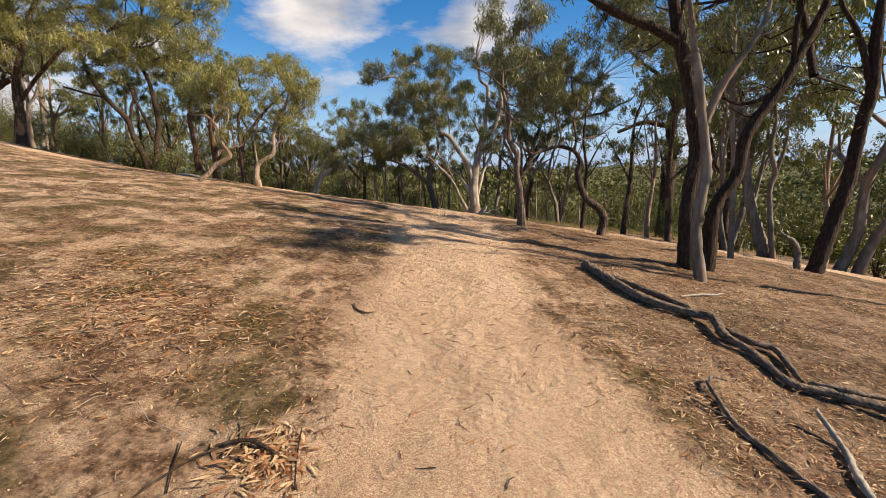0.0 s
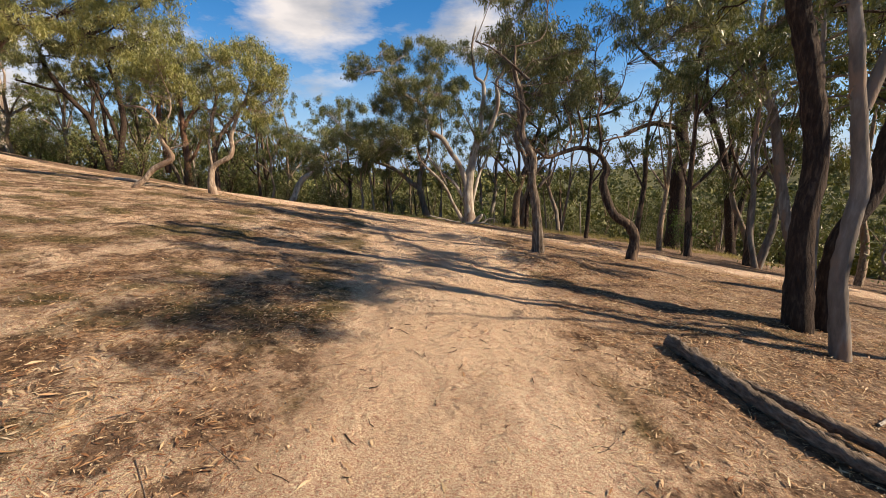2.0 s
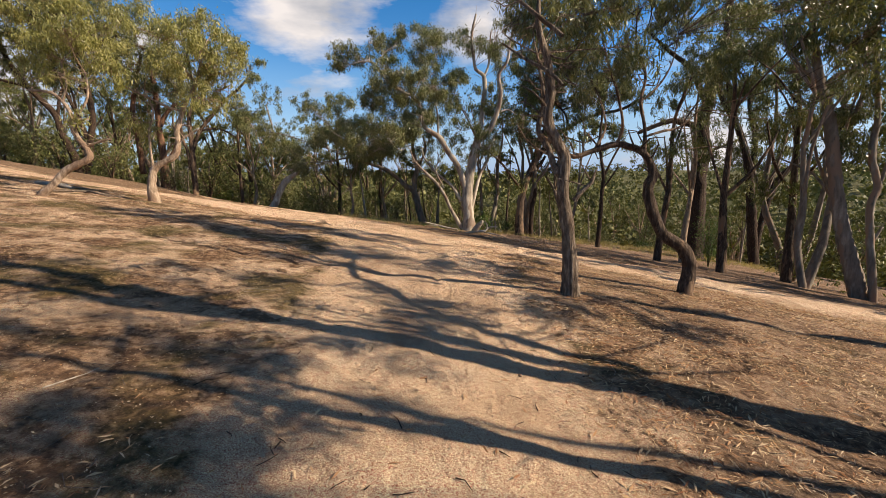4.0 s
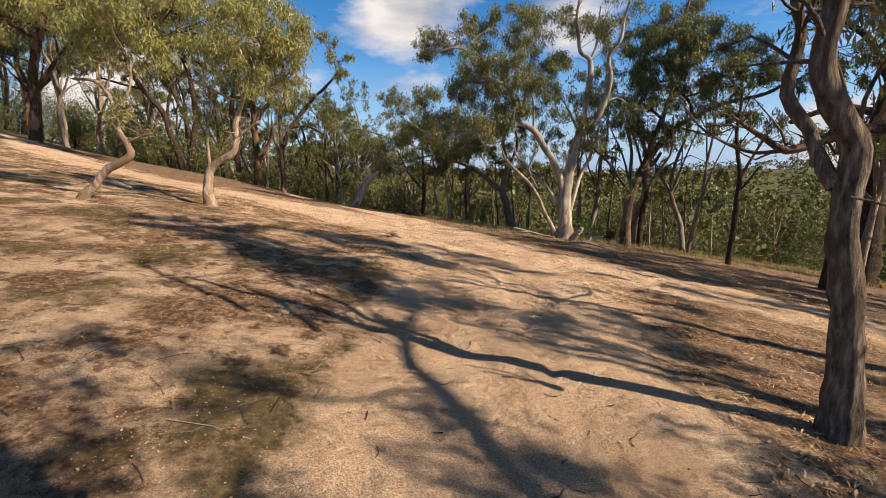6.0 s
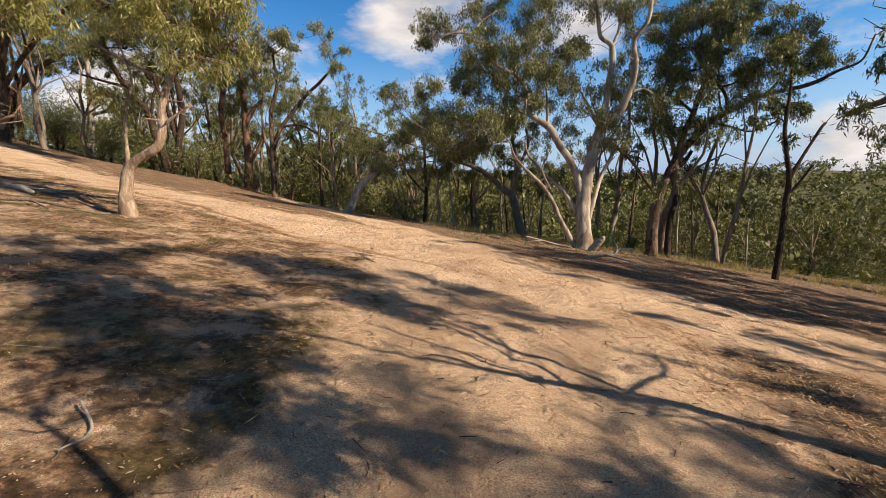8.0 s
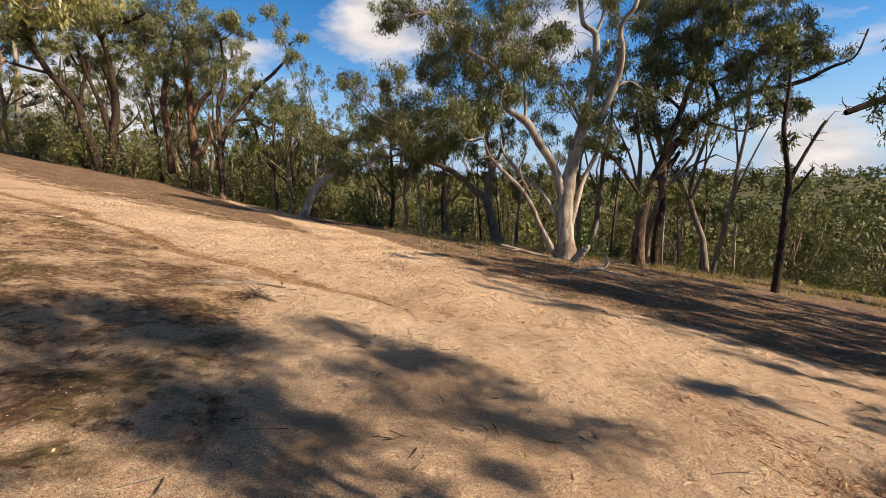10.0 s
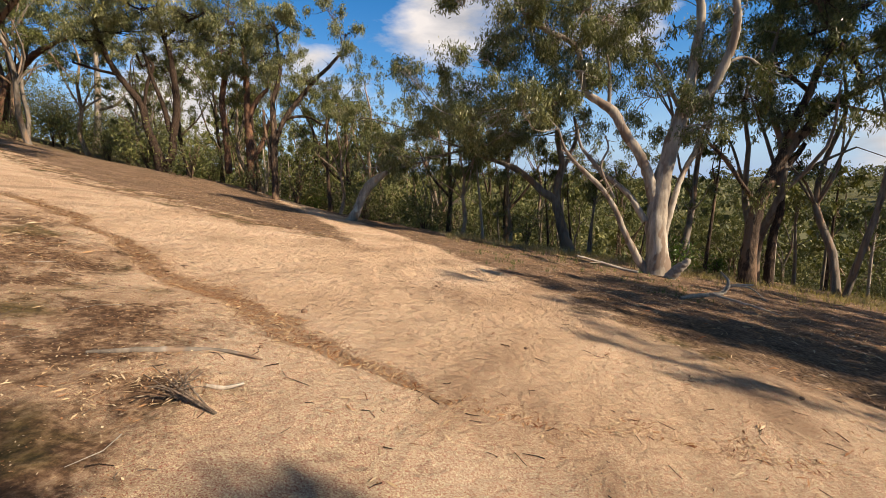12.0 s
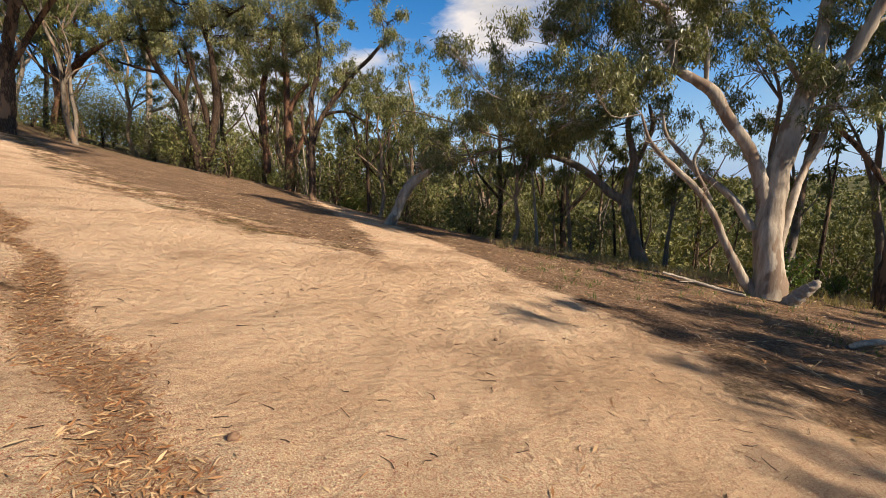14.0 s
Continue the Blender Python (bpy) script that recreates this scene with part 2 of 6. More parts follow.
class Tubes:
    """Gathers bent, tapered round limbs into one mesh."""

    def __init__(self, rng):
        self.v, self.f, self.n, self.rng = [], [], 0, rng

    def add(self, points, sides=8, step=0.2, knots=0.08):
        rows = curve_of(points, step)
        way = np.gradient(rows[:, :3], axis=0)
        way /= np.linalg.norm(way, axis=1)[:, None] + 1e-9
        side = np.cross(way, (0.31, 0.87, 0.38))
        side /= np.linalg.norm(side, axis=1)[:, None] + 1e-9
        other = np.cross(way, side)
        ang = np.arange(sides) * 2 * math.pi / sides
        lump = 1 + knots * self.rng.standard_normal((len(rows), sides))
        ring = rows[:, None, :3] + (rows[:, 3:4] * lump)[:, :, None] * (np.cos(ang)[None, :, None] * side[:, None] + np.sin(ang)[None, :, None] * other[:, None])
        m = len(rows)
        self.v.append(ring.reshape(-1, 3))
        a = (np.arange(m - 1)[:, None] * sides + np.arange(sides)[None]).ravel() + self.n
        b = (np.arange(m - 1)[:, None] * sides + (np.arange(sides)[None] + 1) % sides).ravel() + self.n
        self.f.append(np.stack([a, b, b + sides, a + sides], 1))
        tip = self.n + (m - 1) * sides
        if sides == 4 or sides == 8:
            for k in range(0, sides - 2, 2):
                self.f.append(np.array([[tip, tip + k + 1, tip + k + 2, tip + (k + 3) % sides]]) if k + 3 <= sides else np.zeros((0, 4), int))
        self.n += m * sides
        return rows

    def mesh(self, name, mat):
        return mesh_of(name, np.concatenate(self.v), np.concatenate(self.f), mat, True)


def leaf_quads(rng, at, length, width, droop=0.66):
    """One narrow diamond-shaped leaf at each place, most of them hanging."""
    n = len(at)
    way = rng.standard_normal((n, 3)) * (1 - droop) * 1.3
    way[:, 2] -= droop
    way /= np.linalg.norm(way, axis=1)[:, None]
    side = np.cross(way, rng.standard_normal((n, 3)))
    side /= np.linalg.norm(side, axis=1)[:, None] + 1e-9
    size = rng.uniform(0.65, 1.3, (n, 1))
    l, w = way * length * size, side * width * size * 0.5
    v = np.stack([at, at + 0.45 * l - w, at + l, at + 0.45 * l + w], 1).reshape(-1, 3)
    return v, np.arange(4 * n).reshape(-1, 4)


def crown_points(rng, blob, count):
    """Places of leaves in ragged sprigs within an ellipsoid of foliage."""
    c, rx, rz = np.array(blob[:3]), blob[3], blob[4]
    tufted = int(np.clip(5 + 3 * rx, 6, 14))
    d = rng.standard_normal((tufted, 3))
    d /= np.linalg.norm(d, axis=1)[:, None]
    tufts = c + d * rng.uniform(0.3, 1.05, (tufted, 1)) * (rx, rx, rz)
    sprigs = max(tufted, count // 20)
    size = rng.uniform(0.07, 0.17, (tufted, 1))
    mine = rng.integers(0, tufted, sprigs)
    hubs = tufts[mine] + rng.standard_normal((sprigs, 3)) * size[mine] * (rx, rx, 0.8 * rz)
    pick = rng.integers(0, sprigs, count)
    spread = 0.05 + 0.04 * min(rx, rz)
    return hubs, hubs[pick] + rng.standard_normal((count, 3)) * (spread, spread, spread * 1.5)


def eucalypt(base, limbs, blobs, seed, bark_mat, leaf_l, leaf_w, dens, label, twig=1.0, leaf_mat=None, coarse=False):
    """A gum tree: trunk, limbs, twigs and a crown of hanging leaves. Limbs are rows of x, y, z, radius from the base; blobs are masses of foliage."""
    rng = np.random.default_rng(seed)
    thing = new("eucalyptus_tree")
    thing.location = (base[0], base[1], float(ground(base[0], base[1])))
    tagged(thing, label, "tree", "eucalyptus trees")
    spine = []
    for k, limb in enumerate(limbs):
        tubes = Tubes(rng)
        thick = limb[0][3]
        if k == 0:
            x, y, z, r = limb[0]
            limb = [(x, y, z - 0.2, r * 1.25), (x, y, z + 0.15, r * 1.02)] + list(limb[1:])
        rows = tubes.add(limb, 12 if thick > 0.12 else 8, 0.12 if thick < 0.3 else 0.25, 0.075) if not coarse else tubes.add(limb, 6 if k == 0 else 4, 1.0, 0.05)
        spine.append(rows[len(rows) // 4:] if k == 0 else rows)
        # thin side twigs on the upper part of the limb
        for _ in range(0 if coarse else int(3 * twig * len(rows) * (0.12 if thick < 0.3 else 0.25) * (0.4 if k == 0 else 1))):
            r0 = rows[rng.integers(len(rows) // 2, len(rows))]
            out = rng.standard_normal(3)
            out[2] = abs(out[2]) * 0.8
            out *= rng.uniform(0.3, 1.0) * (0.4 + thick * 2) / np.linalg.norm(out)
            mid = r0[:3] + out * 0.5 + rng.standard_normal(3) * 0.1
            w = min(r0[3] * 0.4, 0.018)
            tubes.add([(*r0[:3], w), (*mid, w * 0.7), (*(r0[:3] + out), w * 0.3)], 4, 0.25, 0.0)
        part("trunk" if k == 0 else "limb", tubes.mesh("trunk" if k == 0 else "limb", bark_mat), thing)
    spine = np.concatenate(spine)
    twigs, leaves_v = Tubes(rng), []
    for blob in blobs:
        c = np.array(blob[:3])
        gap = spine[:, :3] - c
        cost = np.linalg.norm(gap, axis=1) + 0.8 * np.maximum(0, gap[:, 2])
        r0 = spine[int(np.argmin(cost))]
        w = min(r0[3] * 0.7, 0.012 + 0.02 * blob[3])
        mid = (r0[:3] + c) / 2 + rng.standard_normal(3) * 0.12 * np.linalg.norm(c - r0[:3]) - (0, 0, 0.05)
        twigs.add([(*r0[:3], w), (*mid, w * 0.75), (*c, w * 0.45)], 4 if coarse else 6, 1.5 if coarse else 0.3, 0.03)
        count = int(dens * 1.6 * math.pi * blob[3] * blob[4] / (0.62 * leaf_l * leaf_w))
        hubs, places = crown_points(rng, blob, count)
        leaves_v.append(places)
        for h in hubs[: 2 if coarse else int(8 + 6 * twig)]:
            s = (mid + (c - mid) * rng.uniform(0.2, 1.0))
            twigs.add([(*s, w * 0.4), (*((s + h) / 2 + rng.standard_normal(3) * 0.08), w * 0.3), (*h, w * 0.15)], 4, 2.0 if coarse else 0.5, 0.0)
    if blobs:
        tagged(part("branchwork", twigs.mesh("branchwork", bark_mat), thing), "", "", "", "stuff")
        part("crown", mesh_of("crown", *leaf_quads(rng, np.concatenate(leaves_v), leaf_l, leaf_w), leaf_mat or LEAF), thing, "hanging grey-green narrow leaves")
    return thing


# ---- the lie of the land ----


def smooth(a, b, v):
    v = np.clip((np.asarray(v, float) - a) / (b - a), 0, 1)
    return v * v * (3 - 2 * v)


def lattice(x, y, seed=0):
    """Value noise, -1 to 1."""
    xi, yi = np.floor(x).astype(np.int64), np.floor(y).astype(np.int64)
    u, v = x - xi, y - yi
    u, v = u * u * (3 - 2 * u), v * v * (3 - 2 * v)

    def h(a, b):
        k = (a * 374761393 + b * 668265263 + seed * 982451653) & 0x7FFFFFFF
        k = ((k ^ (k >> 13)) * 1274126177) & 0x7FFFFFFF
        return (k ^ (k >> 16)) % 65536 / 32768.0 - 1

    return (h(xi, yi) * (1 - u) + h(xi + 1, yi) * u) * (1 - v) + (h(xi, yi + 1) * (1 - u) + h(xi + 1, yi + 1) * u) * v


def along(x, y, line):
    """How far a place lies within a track, 1 on its middle line, 0 on its edge, less outside. line: rows of x, y, half width."""
    best = np.full(np.shape(x), -9.0)
    for (ax, ay, aw), (bx, by, bw) in zip(line, line[1:]):
        dx, dy = bx - ax, by - ay
        s = np.clip(((x - ax) * dx + (y - ay) * dy) / (dx * dx + dy * dy), 0, 1)
        w = aw + (bw - aw) * s
        best = np.maximum(best, 1 - np.hypot(x - ax - s * dx, y - ay - s * dy) / w)
    return best


FOOTPATH = [(0.5, -12, 1.35), (0.5, 1.5, 1.3), (0.25, 3, 1.2), (0.1, 5, 1.1), (0.15, 7, 1.1), (0.3, 10, 1.2), (0.1, 12, 1.45), (0.0, 14, 1.6), (-0.3, 17, 1.7), (-1.2, 20.5, 1.9)]
TRACK = [(60, -14, 2.0), (26, 6.5, 2.0), (16, 12.6, 1.9), (12.5, 14.2, 1.9), (9, 16.0, 1.8), (6, 17.8, 1.7), (2.5, 19.5, 1.9), (-1, 21.2, 2.0), (-3.2, 22.9, 2.4), (-6, 23.7, 2.3), (-10, 24.1, 1.9), (-16, 25.6, 1.5), (-26, 29.5, 1.4), (-60, 40, 1.5)]
SPUR = [(-2.0, 22.8, 1.8), (-3.6, 25.8, 1.5), (-5.6, 28.6, 1.2), (-8.3, 31.8, 1.1), (-12.8, 37.2, 1.1), (-22, 46, 1.2)]
RUT = [(-12.3, 23.4, 0.2), (-10, 22.8, 0.26), (-8.2, 22.2, 0.2), (-7, 21.8, 0.3), (-5.8, 21.2, 0.3), (-4.9, 21.0, 0.36), (-4.2, 20.6, 0.3), (-3.6, 20.4, 0.36), (-3.0, 19.9, 0.26), (-2.4, 19.75, 0.26), (-1.6, 19.5, 0.06)]
WASH = [(-1.61, 19.40, 0.12), (-1.21, 19.55, 0.2), (-0.84, 19.45, 0.16), (-0.28, 19.77, 0.22), (0.28, 19.90, 0.18), (0.79, 19.95, 0.14)]
GROOVE = [(-0.2, 15.3, 0.05), (-0.08, 14.5, 0.1), (0.02, 13.8, 0.09), (0.14, 13.0, 0.11), (0.27, 12.2, 0.06)]


def ground(x, y):
    """Height of the ground."""
    x, y = np.asarray(x, float), np.asarray(y, float)
    cx, cy = np.clip(x, -46, 20), np.clip(y, -8, 50)
    u, v = cx / 10, cy / 10 - 1.8
    z = (-0.0253 - 1.5635 * u - 0.6207 * v - 0.0651 * u * u - 0.0606 * u * v - 0.3094 * v * v - 0.0299 * u ** 3 + 0.0523 * u * u * v + 0.1212 * u * v * v + 0.0934 * v ** 3)
    far = np.maximum(0, x - 20)
    z = z - 0.2 * far * np.exp(-far / 120) + 0.05 * np.clip(-46 - x, 0, 80) - 0.04 * np.clip(y + 8, -60, 0)
    past = np.maximum(0, y - (38.5 + 0.3 * np.maximum(0, -x - 6) - 0.12 * np.clip(x, 0, 40)))
    z = z - 16 * (1 - np.exp(-past * 0.030)) * (1 - 0.8 * smooth(-14, -42, x)) * smooth(0, 4, past)
    r = np.hypot(x, y)
    hill = -9 + 11 * smooth(130, 420, r) + 4 * lattice(x / 90, y / 90, 5) + 2 * lattice(x / 33, y / 33, 6)
    mix = smooth(70, 190, r)
    z = z * (1 - mix) + hill * mix
    z = z - 0.17 * np.exp(-((x + 5.3) ** 2 + (y - 21.8) ** 2) / 7.5) + 0.13 * np.exp(-((x - 2.0) ** 2 + (y - 11.8) ** 2) / 0.9)
    z = z + 0.65 * np.exp(-(x + 25) ** 2 / 60 - (y - 43) ** 2 / 40) + 0.35 * np.exp(-(x + 31) ** 2 / 50 - (y - 32.6) ** 2 / 30)
    near = np.exp(-np.maximum(0, r - 40) / 10)
    z = z + near * (0.035 * lattice(x * 0.9, y * 0.9, 1) + 0.02 * lattice(x * 2.7, y * 2.7, 2) + 0.009 * lattice(x * 6, y * 6, 3))
    z = z - near * 0.02 * np.clip(lattice(x * 5.6 + 0.5 * lattice(x * 9, y * 9, 33), y * 4.2, 31) - 0.25, 0, 1) * smooth(2, 6, y)
    z = z - near * 0.06 * np.clip(lattice(x * 2.9 + 0.4 * lattice(x * 5, y * 5, 23), y * 2.4, 21) - 0.35, 0, 1)
    z = z - 0.045 * np.clip(along(x + 0.12 * lattice(x * 2.3, y * 2.3, 14), y + 0.15 * lattice(x * 2.1, y * 2.1, 15), RUT), 0, 1) - 0.035 * np.clip(along(x + 0.05 * lattice(x * 4, y * 4, 16), y, GROOVE), 0, 1)
    return z


def sandy(x, y):
    s = np.maximum(np.maximum(along(x, y, FOOTPATH), along(x, y, TRACK)), along(x, y, SPUR))
    bare = 0.42 * np.exp(-((x + 4.0) ** 2 + (y - 19.9) ** 2) / 4.5)
    return np.clip(0.5 + 1.1 * s + bare + 0.16 * lattice(x * 1.1, y * 1.1, 8), 0, 1)


def beyond_track(x):
    """Where the leaf litter begins on the far side of the track."""
    return np.where(x > -5, 22.7 - 0.66 * x, 26.0 + 0.3 * np.maximum(0, -x - 7))


def stretch_axis(lo, hi, step, far):
    inner = np.arange(lo, hi + step / 2, step)
    out = [step]
    while sum(out) < far:
        out.append(out[-1] * 1.16)
    grow = np.cumsum(out)
    return np.concatenate([lo - grow[::-1], inner, inner[-1] + grow])


gx, gy = stretch_axis(-9, 9, 0.085, 2600), stretch_axis(0, 30, 0.085, 2600)
GX, GY = np.meshgrid(gx, gy)
GZ = ground(GX, GY)
nx, ny = len(gx), len(gy)
idx = np.arange(nx * ny).reshape(ny, nx)
quads = np.stack([idx[:-1, :-1], idx[:-1, 1:], idx[1:, 1:], idx[1:, :-1]], -1).reshape(-1, 4)
ground_mesh = mesh_of("ground", np.stack([GX, GY, GZ], -1), quads, EARTH, True)
for name, values in (("sand", sandy(GX, GY)), ("duff", np.maximum(smooth(0.0, 1.4, GY - beyond_track(GX)), 0.62 * smooth(1.2, 2.2, GX))), ("grown", smooth(42, 75, np.hypot(GX, GY))), ("rut", np.clip(along(GX + 0.12 * lattice(GX * 2.3, GY * 2.3, 14), GY + 0.15 * lattice(GX * 2.1, GY * 2.1, 15), RUT) * 1.3, 0, 1))):
    ground_mesh.attributes.new(name, "FLOAT", "POINT").data.foreach_set("value", values.astype(np.float32).ravel())
tagged(new("ground", ground_mesh), "sandy hillside with bare pale paths, leaf litter and moss", "ground", "", "structure")

# ---- trees that can be told apart ----
eucalypt((4.67, 8.52), [
    [(0.11, 0.019, -0.16, 0.176), (0.1, 0.099, 1.27, 0.141), (0.24, 0.175, 2.21, 0.137), (0.08, 0.269, 3.41, 0.133), (-0.12, 0.345, 4.21, 0.12), (-0.24, 0.387, 4.82, 0.108), (-0.37, 0.471, 5.87, 0.086), (-0.41, 0.571, 7.02, 0.065)],
    [(-0.16, 0.349, 4.27, 0.11), (-0.67, 0.368, 4.55, 0.089), (-1.38, 0.379, 4.84, 0.079), (-1.98, 0.415, 5.21, 0.059), (-2.69, 0.474, 5.91, 0.038)],
    [(-0.2, 0.365, 4.64, 0.079), (0.07, 0.434, 5.34, 0.068), (0.34, 0.503, 6.19, 0.048)],
], [
    (-1.41, 0.86, 4.99, 0.63, 0.53), (-2.25, 0.85, 5.61, 0.61, 0.4), (-0.2, 1.3, 6.14, 0.63, 0.42), (-1.15, 0.8, 4.4, 0.38, 0.38), (0.11, 0.77, 5.38, 0.61, 0.51),
    # The last two masses are added out of view to shade the slope.
    (-0.67, 0.94, 4.27, 0.28, 0.45), (1.74, -2.82, 7.05, 0.7, 0.42), (2.02, -3.71, 6.48, 0.5, 0.3),
], 11, BARK_DARK, 0.13, 0.03, 0.35, 'dark rough-barked eucalyptus with thick trunk beside the log', 1.0)
eucalypt((4.42, 7.6), [
    [(0.1, 0.02, -0.16, 0.105), (-0.04, 0.01, 0.86, 0.088), (0.01, 0.01, 1.49, 0.086), (0.07, 0.02, 1.88, 0.085), (-0.02, 0.03, 2.54, 0.074), (-0.17, 0.04, 3.48, 0.063), (-0.29, 0.04, 3.98, 0.053), (-0.36, 0.05, 4.47, 0.044), (-0.57, 0.06, 5.25, 0.026)],
    [(-0.01, 0.02, 2.68, 0.065), (0.18, 0.04, 3.17, 0.064), (0.45, 0.04, 3.62, 0.054), (0.72, 0.05, 4.01, 0.044), (0.89, 0.05, 4.44, 0.035), (0.93, 0.05, 5.14, 0.026)],
], [
    (-0.53, 0.33, 5.53, 0.393, 0.393), (1.09, 0.3, 5.41, 0.488, 0.394), (0.87, 0.25, 4.84, 0.444, 0.296), (0.01, -0.1, 4.18, 0.291, 0.291),
], 12, BARK_PALE, 0.13, 0.026, 0.8, 'slender pale smooth-barked eucalyptus with forked trunk', 1.0)
eucalypt((5.15, 8.65), [
    [(0.11, 0.04, -0.16, 0.155), (0.17, 0.01, 1.2, 0.121), (0.55, 0.02, 1.84, 0.108), (0.7, 0.03, 2.64, 0.106), (1.28, 0.03, 3.53, 0.094), (1.57, 0.05, 4.1, 0.081), (1.93, 0.05, 4.88, 0.07), (2.33, 0.07, 5.85, 0.059)],
    [(1.44, 0.04, 3.78, 0.051), (1.44, 0.05, 4.56, 0.05), (1.48, 0.06, 4.93, 0.04), (1.28, 0.07, 5.7, 0.029)],
    [(1.16, 0.03, 3.38, 0.041), (0.81, 0.04, 3.23, 0.042), (0.45, 0.04, 3.19, 0.031), (0.17, 0.04, 3.3, 0.021)],
    [(1.86, 0.05, 3.66, 0.075), (1.98, 0.75, 5.1, 0.07), (1.8, 1.5, 5.6, 0.06), (1.5, 2.3, 5.8, 0.05), (1.55, 3.4, 5.95, 0.03)],
    [(1.5, 2.3, 5.8, 0.035), (1.2, 2.8, 5.9, 0.03), (0.8, 3.2, 6.0, 0.02)],
], [
    (1.55, 1.3, 5.45, 0.76, 0.64), (2.3, 1.08, 5.74, 0.74, 0.48), (0.69, 1.11, 6.07, 0.6, 0.48), (1.19, 0.77, 4.61, 0.49, 0.49), (0.52, 0.77, 4.29, 0.51, 0.51),
    # The last four masses are added so that their shade reaches the path.
    (2.48, 1.33, 4.4, 0.54, 0.4), (2.2, 1.64, 4.54, 0.6, 0.36), (3.23, 2.33, 4.02, 0.6, 0.36), (3.32, 1.59, 3.71, 0.5, 0.3), (1.92, 0.73, 5.02, 0.6, 0.36),
], 13, BARK_DARK, 0.13, 0.03, 0.5, 'leaning dark eucalyptus with a long slanting trunk', 1.0)
eucalypt((7.69, 11.69), [
    [(0.03, 0.02, -0.16, 0.08), (-0.03, 0.02, 1.36, 0.067), (-0.1, 0.03, 2.57, 0.058), (-0.26, 0.04, 4.06, 0.057), (-0.29, 0.06, 5.26, 0.042), (-0.37, 0.07, 6.42, 0.034)],
], [
    (-0.11, 0.38, 5.74, 0.637, 0.637), (-0.04, 0.45, 6.8, 0.787, 0.626),
    # These five masses are added to shade the litter right of the path.
    (0.85, -0.74, 4.55, 0.7, 0.42), (1.18, -1.15, 4.07, 0.6, 0.36), (0.51, -1.62, 5.00, 0.6, 0.36), (0.89, -1.81, 4.37, 0.5, 0.3), (1.47, -0.20, 3.76, 0.6, 0.36),
], 14, BARK_PALE, 0.13, 0.028, 0.75, 'thin pale eucalyptus sapling among larger trees', 1.0)
eucalypt((9.45, 11.1), [
    [(0.04, 0, -0.16, 0.199), (0.33, 0.01, 1.11, 0.171), (0.66, 0.03, 2.29, 0.154), (0.79, 0.04, 3.57, 0.136), (0.97, 0.05, 4.43, 0.134), (0.92, 0.06, 5.7, 0.118), (0.97, 0.08, 7.12, 0.076)],
    [(0.9, 0.05, 4.58, 0.067), (0.52, 0.07, 5.71, 0.066), (0.02, 0.07, 6.44, 0.052), (-0.2, 0.08, 7.27, 0.039)],
], [
    (0.27, 1.81, 6.32, 0.75, 0.67), (0.29, 1.01, 6.28, 0.83, 0.69), (-0.16, 1.31, 7.22, 1.1, 0.69), (-0.54, 1.44, 5.76, 0.52, 0.52), (1.18, 1.4, 5.36, 0.46, 0.6),
], 15, BARK_DARK, 0.15, 0.03, 0.6, 'leaning dark-barked eucalyptus beside the sandy track', 1.0)
